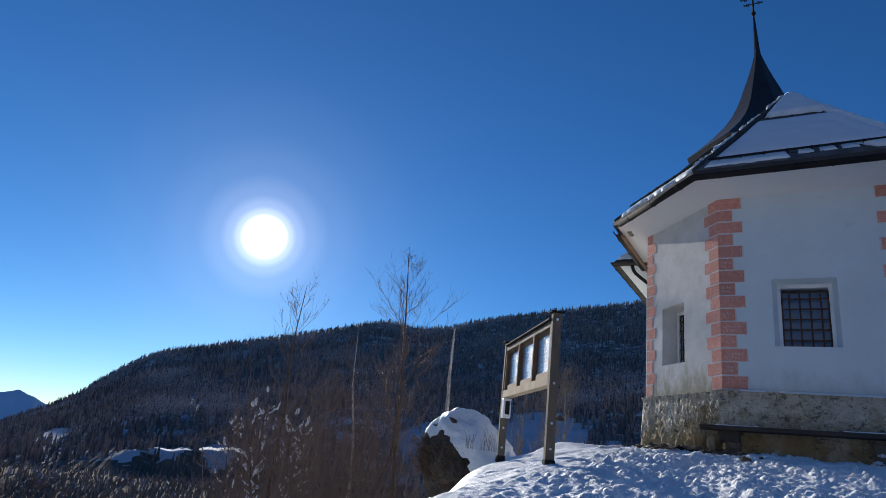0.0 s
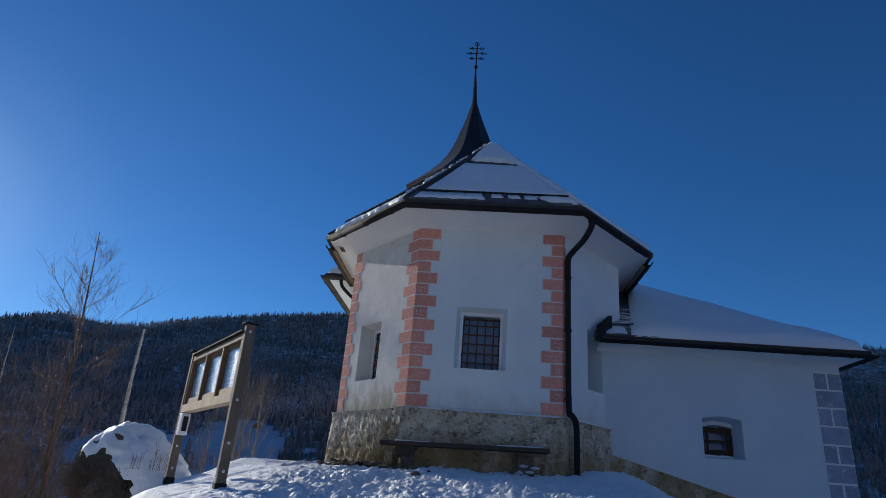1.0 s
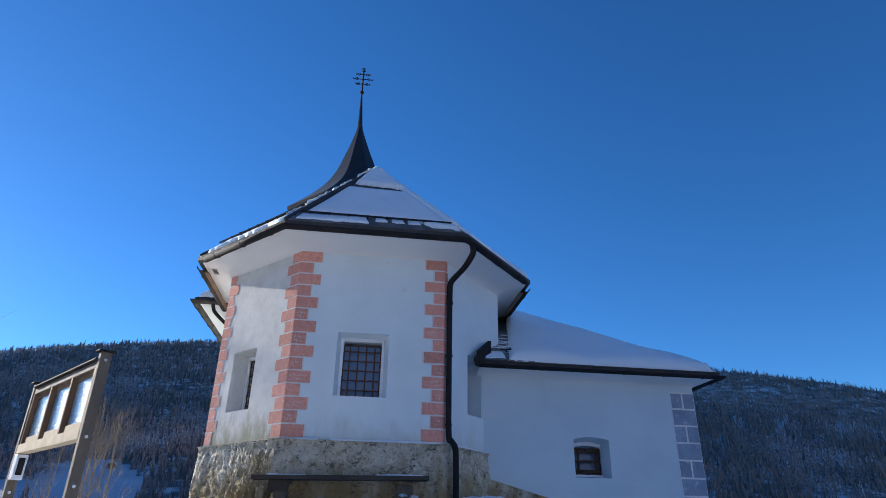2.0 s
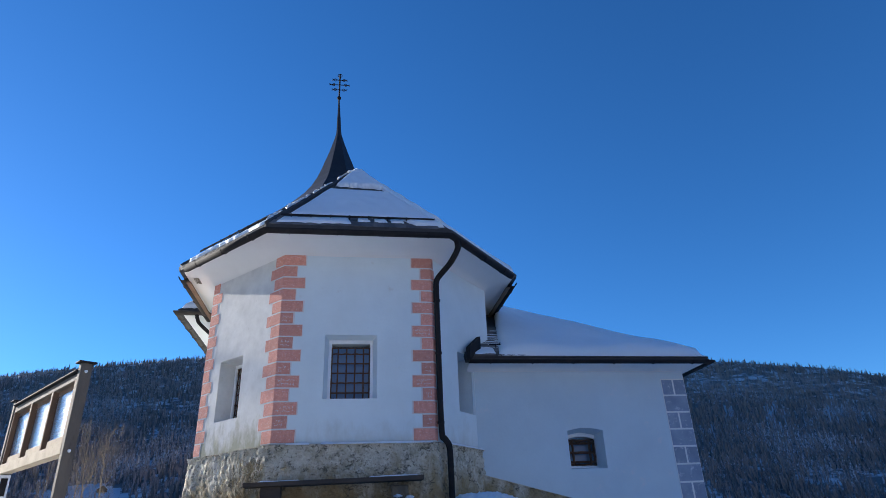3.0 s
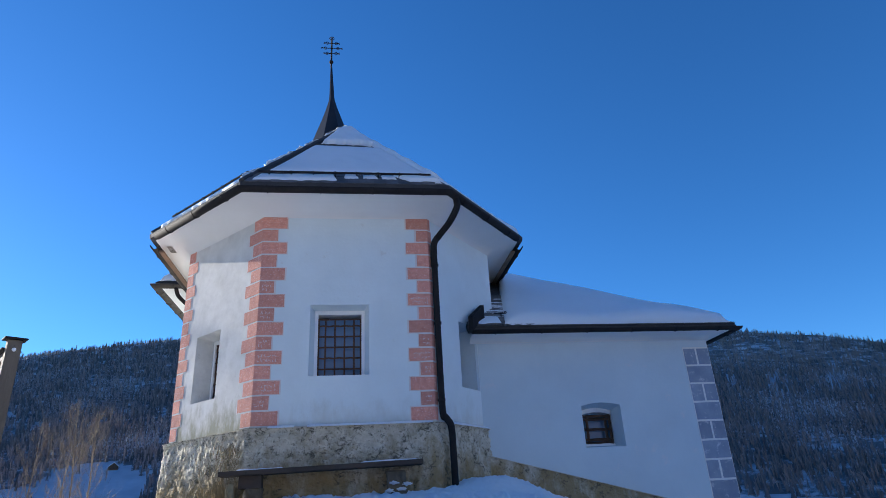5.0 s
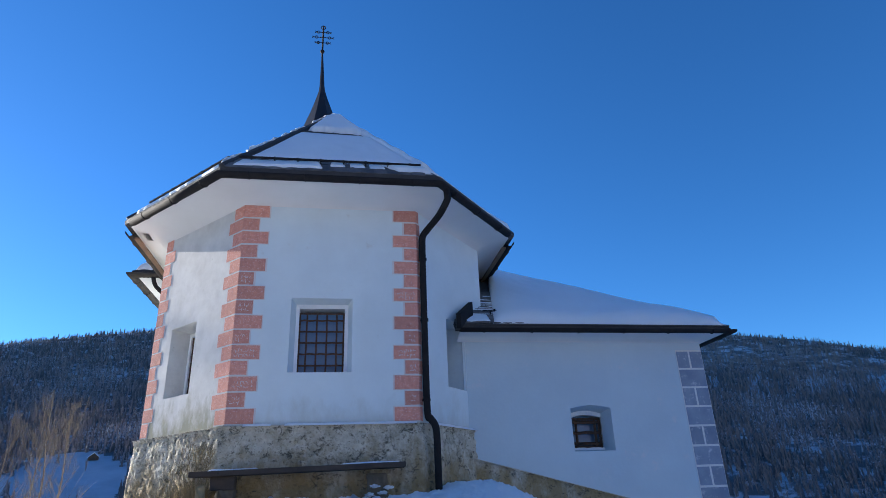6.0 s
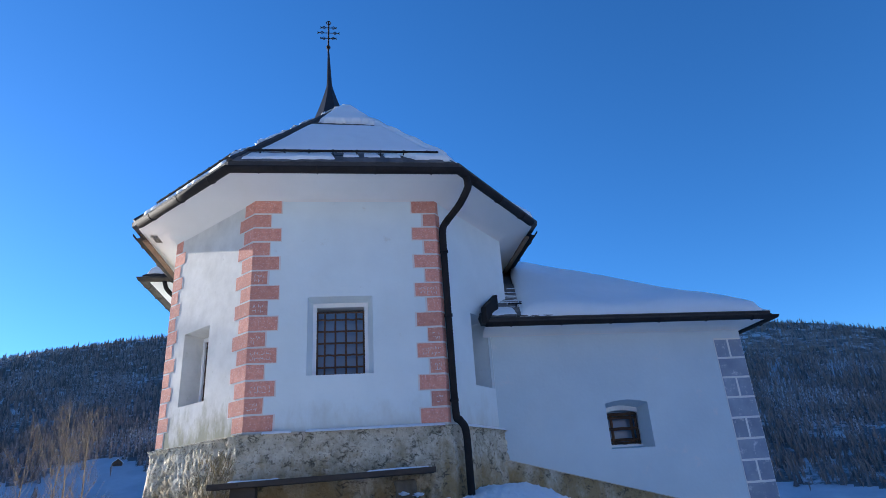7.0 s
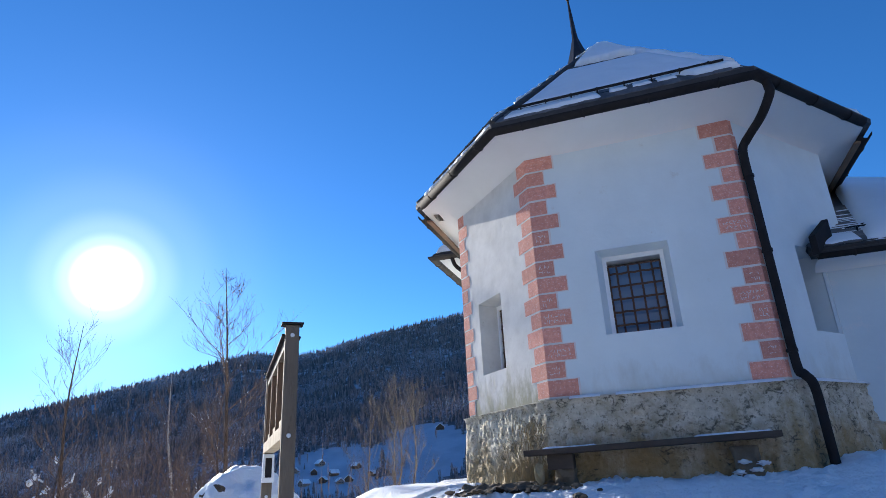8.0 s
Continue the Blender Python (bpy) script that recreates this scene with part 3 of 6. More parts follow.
# ---------------------------------------------------------------- chapel: plan
A_L, A_R = radians(46.8), radians(49.4)
U_L, U_R = Vector((-math.cos(A_L), math.sin(A_L))), Vector((math.cos(A_R), math.sin(A_R)))
WID = 2.67
LEN_L, LEN_R = 2.235, 2.12
P0, P1 = Vector((0, 0)), Vector((WID, 0))
PL, PR = P0 + U_L * LEN_L, P1 + U_R * LEN_R
Z_PL, Z_TOP = 0.95, 4.29             # plinth ledge, top of the painted corners
OUT, Z_EAVE = 0.662, 4.385            # reach and underside of the gutters
APEX = Vector((1.24, 2.35, 7.58))
LINE = [Vector((PL.x, 4.3)), PL, P0, P1, PR, Vector((PR.x, 4.3))]    # the choir's wall line, seen from outside left to right

chapel = thing("chapel", "white plastered chapel with pink painted corners and snowy roof", "church")

# the face of the sun itself with its painted glow, low over the ridge

def on_wall(a, u):
    """A frame of the wall that starts at a and runs along u: x along, y inwards, z up."""
    n = Vector((-u.y, u.x))
    return Matrix(((u.x, n.x, 0, a.x), (u.y, n.y, 0, a.y), (0, 0, 1, 0), (0, 0, 0, 1)))


def wall_panel(name, a, b, z0, z1, hole, mat, parent, thick=0.45, inset=0.05, ring=0.065, d1=0.15, d2=0.2, arch=0.0, top_in=0.08, low_in=0.0):
    """A wall with a splayed opening that goes right through it."""
    u = (b - a).normalized()
    w = (b - a).length
    m = on_wall(a, u)
    bm = bmesh.new()
    P = lambda x, y, z: m @ Vector((x, y, z))
    if hole is None:
        for q in (((0, 0, z0), (w, 0, z0), (w, 0, z1), (0, 0, z1)), ((0, thick, z0), (w, thick, z0), (w, thick, z1), (0, thick, z1)),
                  ((0, 0, z1), (w, 0, z1), (w, thick, z1), (0, thick, z1)), ((0, 0, z0), (w, 0, z0), (w, thick, z0), (0, thick, z0)),
                  ((0, 0, z0), (0, thick, z0), (0, thick, z1), (0, 0, z1)), ((w, 0, z0), (w, thick, z0), (w, thick, z1), (w, 0, z1))):
            quad(bm, *[P(*p) for p in q])
        return part(name, bm, mat, parent)
    x0, x1, h0, h1 = hole

    def loop(i, d, top, low):
        n = 6
        lo = [(x0 + i, d, h0 + low), (x1 - i, d, h0 + low)]
        hi = [(x1 - i - (x1 - x0 - 2 * i) * k / n, d, h1 - top + arch * math.sin(math.pi * k / n)) for k in range(n + 1)]
        return lo + hi

    loops = [loop(0, 0, 0, 0), loop(inset, d1, top_in * 0.5, 0.01 + low_in * 0.5), loop(inset + ring, d1 + 0.012, top_in + 0.02, 0.02 + low_in),
             loop(inset + ring, thick, top_in + 0.02, 0.02 + low_in)]
    outer = [(0, 0, z0), (w, 0, z0)] + [(w - w * k / 6, 0, z1) for k in range(7)]
    back = [(0, thick, z0), (w, thick, z0)] + [(w - w * k / 6, thick, z1) for k in range(7)]
    rings = [outer] + loops + [back, outer]
    vr = [[bm.verts.new(P(*p)) for p in r] for r in rings[:-1]]
    vr.append(vr[0])
    for j, (q, r) in enumerate(zip(vr, vr[1:])):
        k = len(q)
        for i in range(k):
            f = bm.faces.new((q[i], q[(i + 1) % k], r[(i + 1) % k], r[i]))
            f.material_index = 1 if j in (2, 3) else 0
    return part(name, bm, [mat, RING_WHITE], parent)


def window(name, a, u, hole, depth, bars, mat_parent, label, bar=0.022, top=0.10, side=0.115, low=0.02):
    """Pane, wooden frame and a wrought-iron lattice in an opening."""
    x0, x1, z0, z1 = hole[0] + side, hole[1] - side, hole[2] + low, hole[3] - top
    m = on_wall(a, u)
    win = new(name)
    win.parent = mat_parent
    tagged(win, label=label)
    bm = bmesh.new()
    box(bm, (x1 - x0, 0.012, z1 - z0), m @ Matrix.Translation(((x0 + x1) / 2, depth + 0.09, (z0 + z1) / 2)))
    part("pane", bm, GLASS, win)
    bm = bmesh.new()
    for x, z, sx, sz in (((x0 + x1) / 2, z0 + 0.02, x1 - x0, 0.04), ((x0 + x1) / 2, z1 - 0.02, x1 - x0, 0.04), (x0 + 0.02, (z0 + z1) / 2, 0.04, z1 - z0),
                         (x1 - 0.02, (z0 + z1) / 2, 0.04, z1 - z0), ((x0 + x1) / 2, (z0 + z1) / 2, 0.035, z1 - z0)):
        box(bm, (sx, 0.04, sz), m @ Matrix.Translation((x, depth + 0.125, z)), 0.004)
    part("window_frame", bm, WOOD_BROWN, win)
    nv, nh = bars
    for k in range(nv + 2):
        s = (0.0, *[(0.16 + 0.68 * i / (nv - 1)) if nv > 1 else 0.5 for i in range(nv)], 1.0)[k]
        x = x0 + 0.012 + (x1 - x0 - 0.024) * s
        bm = bmesh.new()
        pts = [m @ Vector((x + 0.0015 * math.sin(5 * i + k), depth - 0.004 * (1 if (i + k) % 2 else -1), z0 + (z1 - z0) * i / (2 * nh))) for i in range(2 * nh + 1)]
        tube(bm, pts, bar * 0.62, 5)
        part("bar", bm, IRON, win)
    for k in range(nh + 2):
        s = (0.0, *[(0.12 + 0.76 * i / (nh - 1)) if nh > 1 else 0.5 for i in range(nh)], 1.0)[k]
        z = z0 + 0.012 + (z1 - z0 - 0.024) * s
        bm = bmesh.new()
        pts = [m @ Vector((x0 + (x1 - x0) * i / (2 * nv), depth + 0.006 * (1 if (i + k) % 2 else -1), z + 0.004 * math.sin(3 * i + k))) for i in range(2 * nv + 1)]
        tube(bm, pts, bar * 0.66, 5)
        part("bar", bm, IRON, win)
    return win


# walls of the choir; the panel tops run up behind the cove
HOLE_C, HOLE_L, HOLE_R = (0.786, 1.693, 1.66, 2.77), (LEN_L - 1.70, LEN_L - 1.00, 1.50, 2.605), (0.845, 1.44, 1.55, 2.66)
wall_panel("wall", LINE[0], LINE[1], -1.6, 4.45, None, PLASTER_OLD, chapel)
wall_panel("wall", PL, P0, 0.0, 4.45, HOLE_L, PLASTER_OLD, chapel, inset=0.06, ring=0.035, d1=0.285)
wall_panel("wall", P0, P1, 0.0, 4.45, HOLE_C, PLASTER, chapel, inset=0.065, ring=0.05, d1=0.20)
wall_panel("wall", P1, PR, 0.0, 4.45, HOLE_R, PLASTER, chapel, inset=0.03, ring=0.02, d1=0.38)
wall_panel("wall", LINE[4], LINE[5], -1.6, 4.45, None, PLASTER, chapel)
window("window", P0, Vector((1, 0)), HOLE_C, 0.225, (4, 5), chapel, "iron-latticed window in a splayed white reveal", top=0.165)
window("window", PL, -U_L, HOLE_L, 0.325, (3, 5), chapel, "iron-latticed side window in a deep splayed reveal", side=0.11)
window("window", P1, U_R, HOLE_R, 0.40, (3, 5), chapel, "side window deep in its splayed reveal", side=0.08)


# rubble plinth with a sloping ledge
def plinth(name, line, z0, ztop, out, ends=False):
    """Uneven rubble face below a ledge; ztop gives the ledge's height along the plan."""
    bm = bmesh.new()
    face = offset_line(line, out)
    inner = offset_line(line, -0.05)
    cols = []
    for i in range(len(face) - 1):
        n = max(2, int((face[i + 1] - face[i]).length / 0.024))
        for k in range(n + (1 if i == len(face) - 2 else 0)):
            s = k / n
            p, q = face[i].lerp(face[i + 1], s), inner[i].lerp(inner[i + 1], s)
            t = (face[i + 1] - face[i]).normalized()
            nn = Vector((t.y, -t.x))
            zt = ztop(p)
            zb = z0(p)
            col = [bm.verts.new((q.x, q.y, zt + 0.035))]
            for j in range(61):
                z = zt + (zb - zt) * (j / 60) ** 1.05
                w_ = 0.5 * noise.noise((p.x * 3, p.y * 3, z * 3))
                near_, _ = noise.voronoi((p.x * 5.2 + w_, p.y * 5.2 + w_, z * 6.4 + 0.8 * w_))
                lost_ = smooth(-0.12, 0.25, noise.noise((p.x * 2.6 + 9, p.y * 2.6, z * 3.1)))
                a = -0.03 * lost_ * (1 - smooth(0.03, 0.26, near_[1] - near_[0])) + noise.noise((p.x * 15, p.y * 15, z * 15)) * 0.02
                a += (0.5 - abs(noise.noise((p.x * 8.5, p.y * 8.5, z * 7.0)))) * 0.024 - 0.01 + noise.noise((p.x * 2.3, p.y * 2.3, z * 2.6)) * 0.02
                w = 0.03 if j == 0 else 0.0
                a *= smooth(0.0, 0.25, min((p - face[0]).length, (p - face[-1]).length))
                a *= smooth(0.0, 0.22, abs(p.y - 1.2)) if p.x > 3 else 1.0
                d = nn * (a * (0.25 if j < 2 else 1.0) + w + 0.05 * j / 60)
                col.append(bm.verts.new((p.x + d.x, p.y + d.y, z)))
            cols.append(col)
    for a, b in zip(cols, cols[1:]):
        for j in range(len(a) - 1):
            f = bm.faces.new((a[j], b[j], b[j + 1], a[j + 1]))
            f.material_index = 1 if j < 1 else 0
    return part(name, bm, [STONE, LEDGE], chapel, "rough rubble plinth with a mossy ledge", smooth=True)


plinth("plinth", LINE[:5], lambda p: -0.75, lambda p: Z_PL - 0.03, 0.075)

# painted corner blocks, each wrapping its corner
ROWS = 15
PITCH = (Z_TOP - Z_PL) / ROWS


MARKS = bmesh.new()


def corner_blocks(c, ua, ub, first, la, lb, marks=()):
    """Blocks up a corner; ua and ub run away from it along the two walls."""
    na_, nb_ = Vector((-ua.y, ua.x)), Vector((ub.y, -ub.x))
    na_ = na_ if na_.dot(ub) < 0 else -na_
    nb_ = nb_ if nb_.dot(ua) < 0 else -nb_
    for k in range(first, ROWS):
        z0, z1 = Z_PL + k * PITCH + 0.013, Z_PL + (k + 1) * PITCH - 0.013
        j = random.uniform(-0.012, 0.012)
        wa = (la[0] if k % 2 == 0 else la[1]) + j
        wb = (lb[0] if k % 2 == 0 else lb[1]) - j
        mid = (na_ + nb_).normalized()
        cor = c + mid * 0.006 / max(0.3, mid.dot(na_))
        line = [c + ua * wa + na_ * 0.006, cor, c + ub * wb + nb_ * 0.006]
        back = [c + ua * wa - na_ * 0.01, c - mid * 0.01, c + ub * wb - nb_ * 0.01]
        bm = bmesh.new()
        f = [[bm.verts.new((q.x, q.y, z + random.uniform(-0.004, 0.004))) for q in line] for z in (z0, z1)]
        g = [[bm.verts.new((q.x, q.y, z)) for q in back] for z in (z0, z1)]
        for i in range(2):
            bm.faces.new((f[0][i], f[0][i + 1], f[1][i + 1], f[1][i]))
            bm.faces.new((f[1][i], f[1][i + 1], g[1][i + 1], g[1][i]))
            bm.faces.new((f[0][i], f[0][i + 1], g[0][i + 1], g[0][i]))
        bm.faces.new((f[0][0], f[1][0], g[1][0], g[0][0]))
        bm.faces.new((f[0][2], f[1][2], g[1][2], g[0][2]))
        part("quoin", bm, PINK, chapel)
        if k in marks:
            bm = MARKS
            side, nn, ww = (ub, nb_, wb) if abs(ub.y) < 0.1 else (ua, na_, wa)
            s_ = 0.05
            while s_ < ww - 0.06:
                for zz in (z0 + 0.055, z0 + 0.12):
                    if random.random() < 0.8:
                        q = c + side * (s_ + random.uniform(-0.006, 0.006)) + nn * 0.0075
                        w_, h_ = random.choice(((0.007, 0.045), (0.022, 0.007), (0.007, 0.03), (0.016, 0.008)))
                        box(bm, (w_, 0.003, h_), Matrix.Translation((q.x, q.y, zz + random.uniform(-0.012, 0.012))) @ Matrix.Rotation(random.uniform(-0.4, 0.4), 4, "Y"))
                s_ += random.uniform(0.016, 0.03)
    # pale joint bed behind the blocks
    bm = bmesh.new()
    for uu, nn, ww in ((ua, na_, la), (ub, nb_, lb)):
        for k in range(first, ROWS):
            w = ww[0] if k % 2 == 0 else ww[1]
            z0, z1 = Z_PL + k * PITCH, Z_PL + (k + 1) * PITCH
            p, q = c + nn * 0.003, c + uu * (w + 0.018) + nn * 0.003
            quad(bm, (p.x, p.y, z0), (q.x, q.y, z0), (q.x, q.y, z1), (p.x, p.y, z1))
    part("joint_bed", bm, MORTAR, chapel)


corner_blocks(P0, U_L, Vector((1, 0)), 0, (0.24, 0.36), (0.38, 0.23), (1, 2, 4, 5, 7, 9))
corner_blocks(P1, Vector((-1, 0)), U_R, 0, (0.36, 0.20), (0.07, 0.09), (1, 3, 4, 5, 8))
corner_blocks(PL, Vector((0, 1)), -U_L, 0, (0.30, 0.22), (0.20, 0.30))
tagged(part("scratched_marks", MARKS, MORTAR, chapel), label="pale unreadable scratches on the painted corner blocks", kind="stuff")

# cove under the eaves
EAVE = LINE[:]
bm = bmesh.new()
sweep(bm, EAVE, [(0.0, 4.27), (0.008, 4.29), (0.05, 4.345), (0.14, 4.40), (0.28, 4.445), (0.44, 4.47), (0.60, 4.475)], closed_profile=False)
part("cove", bm, COVE, chapel, "smooth white plaster cove under the eaves", smooth=True)
bm = bmesh.new()
sweep(bm, LINE[:2], [(0.585, 4.462), (0.625, 4.462), (0.625, 4.50), (0.585, 4.50)])
part("fascia_board", bm, SOFFIT_WOOD, chapel)

vent = new("vent")
vent.parent = chapel
tagged(vent, label="small slatted air vent in the eaves")
for k in range(7):
    bm = bmesh.new()
    box(bm, (0.10, 0.03, 0.008), Matrix.Translation((PL.x - 0.40, PL.y + 0.02 + 0.045 * k, 4.452)) @ Matrix.Rotation(radians(20), 4, "X"))
    part("slat", bm, BENCH_BACK, vent)

# gutters: half-round channels with brackets
def gutter(line, o, z, r=0.074, mat=METAL, parent=chapel, brackets=0.75):
    bm = bmesh.new()
    prof = [(o + r * math.cos(a), z + r + 0.01 + r * math.sin(a)) for a in [math.pi + math.pi * k / 8 for k in range(9)]]
    prof += [(q - (q - o) * 0.12, w + (0.006 if i in (0, 8) else 0.008)) for i, (q, w) in reversed(list(enumerate(prof)))]
    sweep(bm, line, prof)
    g = part("gutter", bm, mat, parent, smooth=True)
    ol = offset_line(line, o)
    for a, b in zip(ol, ol[1:]):
        n = int((b - a).length / brackets)
        for k in range(n):
            p = a.lerp(b, (k + 0.5) / n)
            t = (b - a).normalized()
            nn = Vector((t.y, -t.x))
            bm = bmesh.new()
            pts = [(p.x + nn.x * (r + 0.006) * math.cos(q), p.y + nn.y * (r + 0.006) * math.cos(q), z + r + 0.01 + (r + 0.006) * math.sin(q))
                   for q in [math.pi + math.pi * i / 8 for i in range(9)]]
            tube(bm, pts, 0.008, 5)
            part("gutter_bracket", bm, mat, g)
    return g


gutter(LINE[1:5], OUT, Z_EAVE)
gutter(LINE[:2], OUT, Z_EAVE, r=0.085, mat=COPPER)
gutter(LINE[4:], OUT, Z_EAVE, r=0.085)

# dark eaves edge and roof planes
EO = offset_line(LINE, OUT - 0.02)
Z_R = 4.53
ridge_end = Vector((APEX.x, 8.5, APEX.z))
bm = bmesh.new()
sweep(bm, LINE, [(0.58, 4.47), (OUT + 0.01, 4.49), (OUT + 0.02, Z_R + 0.035), (0.5, Z_R + 0.10)], closed_profile=True)
part("eaves_edge", bm, SLATE, chapel)


def roof_plane(pts, name="roof", mat=SLATE, thick=0.08):
    bm = bmesh.new()
    n = (Vector(pts[1]) - Vector(pts[0])).cross(Vector(pts[2]) - Vector(pts[0])).normalized()
    n = n if n.z > 0 else -n
    up = [bm.verts.new(Vector(p) + n * thick * 0.5) for p in pts]
    lo = [bm.verts.new(Vector(p) - n * thick * 0.5) for p in pts]
    bm.faces.new(up)
    bm.faces.new(lo)
    for i in range(len(pts)):
        j = (i + 1) % len(pts)
        bm.faces.new((up[i], up[j], lo[j], lo[i]))
    return part(name, bm, mat, chapel)


E3 = [Vector((p.x, p.y, Z_R)) for p in EO]
roof_plane([E3[0], E3[1], APEX, ridge_end])
roof_plane([E3[1], E3[2], APEX])
roof_plane([E3[2], E3[3], APEX])
roof_plane([E3[3], E3[4], APEX])
roof_plane([E3[4], E3[5], ridge_end, APEX])


def snow_sheet(name, a, b, c, d, thick, nu=40, nv=24, rag=0.0, seed=0.0, rim=0.12, mat=ROOF_SNOW, parent=chapel, label=""):
    """A layer of snow with rounded, uneven rims on the roof patch a b c d (a to b is the eaves side)."""
    a, b, c, d = map(Vector, (a, b, c, d))
    n = (b - a).cross(d - a).normalized()
    if n.length < 0.5:
        n = (b - a).cross(c - a).normalized()
    n = n if n.z > 0 else -n
    bm = bmesh.new()
    top, low = [], []
    for j in range(nv + 1):
        tr_, lr_ = [], []
        for i in range(nu + 1):
            u, v = i / nu, j / nv
            if rag:
                v0 = rag * (0.5 + 0.9 * noise.noise((u * 7 + seed, seed, 0.3)) + 0.5 * noise.noise((u * 17 + seed, seed, 1.3)))
                v = max(0.0, v0) + v * (1 - max(0.0, v0))
            p = a.lerp(b, u).lerp(d.lerp(c, u), v)
            w0, w1 = (b - a).length * min(u, 1 - u), (d - a).length * min(j / nv, 1 - j / nv)
            e = min(1.0, max(0.0, min(w0, w1) / rim))
            h = thick * math.sqrt(max(0.0, 1 - (1 - e) ** 2)) * (1 + 0.35 * noise.noise((p.x * 1.1 + seed, p.y * 1.1, p.z * 1.1)))
            h += 0.01 * noise.noise((p.x * 5, p.y * 5, p.z * 5 + seed)) * e
            base = p + n * 0.045
            tr_.append(bm.verts.new(base + n * h))
            lr_.append(bm.verts.new(base - n * 0.002))
        top.append(tr_)
        low.append(lr_)
    for j in range(nv):
        for i in range(nu):
            bm.faces.new((top[j][i], top[j][i + 1], top[j + 1][i + 1], top[j + 1][i]))
    for rowa, rowb in ((top[0], low[0]), (top[-1], low[-1]), ([r[0] for r in top], [r[0] for r in low]), ([r[-1] for r in top], [r[-1] for r in low])):
        for i in range(len(rowa) - 1):
            bm.faces.new((rowa[i], rowa[i + 1], rowb[i + 1], rowb[i]))
    ob = part(name, bm, mat, parent, label, smooth=True)
    return ob


def blend(a, b, c, u, v):
    return (a.lerp(b, u)).lerp(c, v)


# snow on the roof faces: a slipped lower field, a crack, and a cap at the top
A3 = Vector(APEX)
c0, c1 = E3[2], E3[3]
snow_sheet("roof_snow", blend(c0, c1, A3, 0.03, 0.11), blend(c0, c1, A3, 0.99, 0.11), blend(c0, c1, A3, 0.99, 0.565), blend(c0, c1, A3, 0.06, 0.59), 0.065, rag=0.03, seed=1.0, rim=0.3,
           label="smooth blue-shaded snow field on the roof")
snow_sheet("roof_snow", blend(c0, c1, A3, 0.08, 0.638), blend(c0, c1, A3, 0.98, 0.605), A3 + Vector((0.10, 0.0, 0.0)), A3 + Vector((-0.02, 0.0, 0.0)), 0.095, rag=0.06, seed=3.0, rim=0.12)
snow_sheet("roof_snow", blend(c0, c1, A3, 0.035, 0.012), blend(c0, c1, A3, 0.46, 0.012), blend(c0, c1, A3, 0.43, 0.09), blend(c0, c1, A3, 0.035, 0.09), 0.06, nv=8, rag=0.12, seed=5.0, rim=0.06)
snow_sheet("roof_snow", blend(c0, c1, A3, 0.82, 0.02), blend(c0, c1, A3, 0.99, 0.02), blend(c0, c1, A3, 0.985, 0.10), blend(c0, c1, A3, 0.74, 0.10), 0.07, nv=8, nu=16, rag=0.1, seed=6.0, rim=0.08)
for k in range(3):
    u0 = 0.48 + 0.10 * k
    snow_sheet("roof_snow", blend(c0, c1, A3, u0, 0.045), blend(c0, c1, A3, u0 + 0.088, 0.045), blend(c0, c1, A3, u0 + 0.08, 0.095), blend(c0, c1, A3, u0 + 0.005, 0.095), 0.05, nv=6, nu=12, rag=0.15, seed=8.0 + k, rim=0.05)
snow_sheet("roof_snow", blend(E3[3], E3[4], A3, 0.01, 0.10), blend(E3[3], E3[4], A3, 0.99, 0.10), A3 + Vector((0.05, 0.05, 0)), A3 + Vector((0.0, -0.02, 0)), 0.07, seed=12.0, rim=0.15)
snow_sheet("roof_snow", E3[4] + Vector((-0.02, 0.02, 0.02)), E3[5] + Vector((-0.02, 0, 0.02)), ridge_end, A3, 0.18, seed=14.0, rim=0.15)
snow_sheet("roof_snow", blend(E3[1], E3[2], A3, 0.05, 0.012), blend(E3[1], E3[2], A3, 0.97, 0.012), blend(E3[1], E3[2], A3, 0.95, 0.14), blend(E3[1], E3[2], A3, 0.07, 0.14), 0.055, nv=10, rag=0.3, seed=16.0, rim=0.08)

# hip caps and ridge snow
def hip(a, b, r=0.055, clumps=0, seed=0):
    bm = bmesh.new()
    n = 24
    pts = [Vector(a).lerp(Vector(b), k / n) + Vector((0, 0, 0.06)) for k in range(n + 1)]
    tube(bm, pts, [r * (1 + 0.12 * math.sin(k * 2.6)) for k in range(n + 1)], 7)
    part("hip_cap", bm, SLATE, chapel)
    rnd = random.Random(seed)
    for _ in range(clumps):
        s = rnd.uniform(0.0, 0.99)
        bm = bmesh.new()
        bmesh.ops.create_icosphere(bm, subdivisions=2, radius=1.0)
        sc = rnd.uniform(0.02, 0.05)
        for v in bm.verts:
            q = v.co * (1 + 0.35 * noise.noise(v.co * 2 + Vector((s * 30, 0, 0))))
            v.co = (Vector(b) - Vector(a)).normalized() * q.x * sc * 3.2 + Vector((q.y * sc, q.y * sc * 0.5, q.z * sc * 0.8)) + Vector(a).lerp(Vector(b), s) + Vector((rnd.uniform(-0.09, -0.03), rnd.uniform(0.0, 0.05), 0.10))
        part("snow_clump", bm, ROOF_SNOW, chapel, smooth=True)


hip(E3[2], A3, clumps=38, seed=4)
hip(E3[1], A3, clumps=0)
bm = bmesh.new()
pts = [Vector(E3[3]).lerp(A3, 0.10 + 0.90 * k / 20) + Vector((0, 0, 0.03)) for k in range(21)]
tube(bm, pts, [0.095 + 0.012 * math.sin(k * 1.7) for k in range(21)], 12)
part("roof_snow", bm, ROOF_SNOW, chapel, smooth=True)

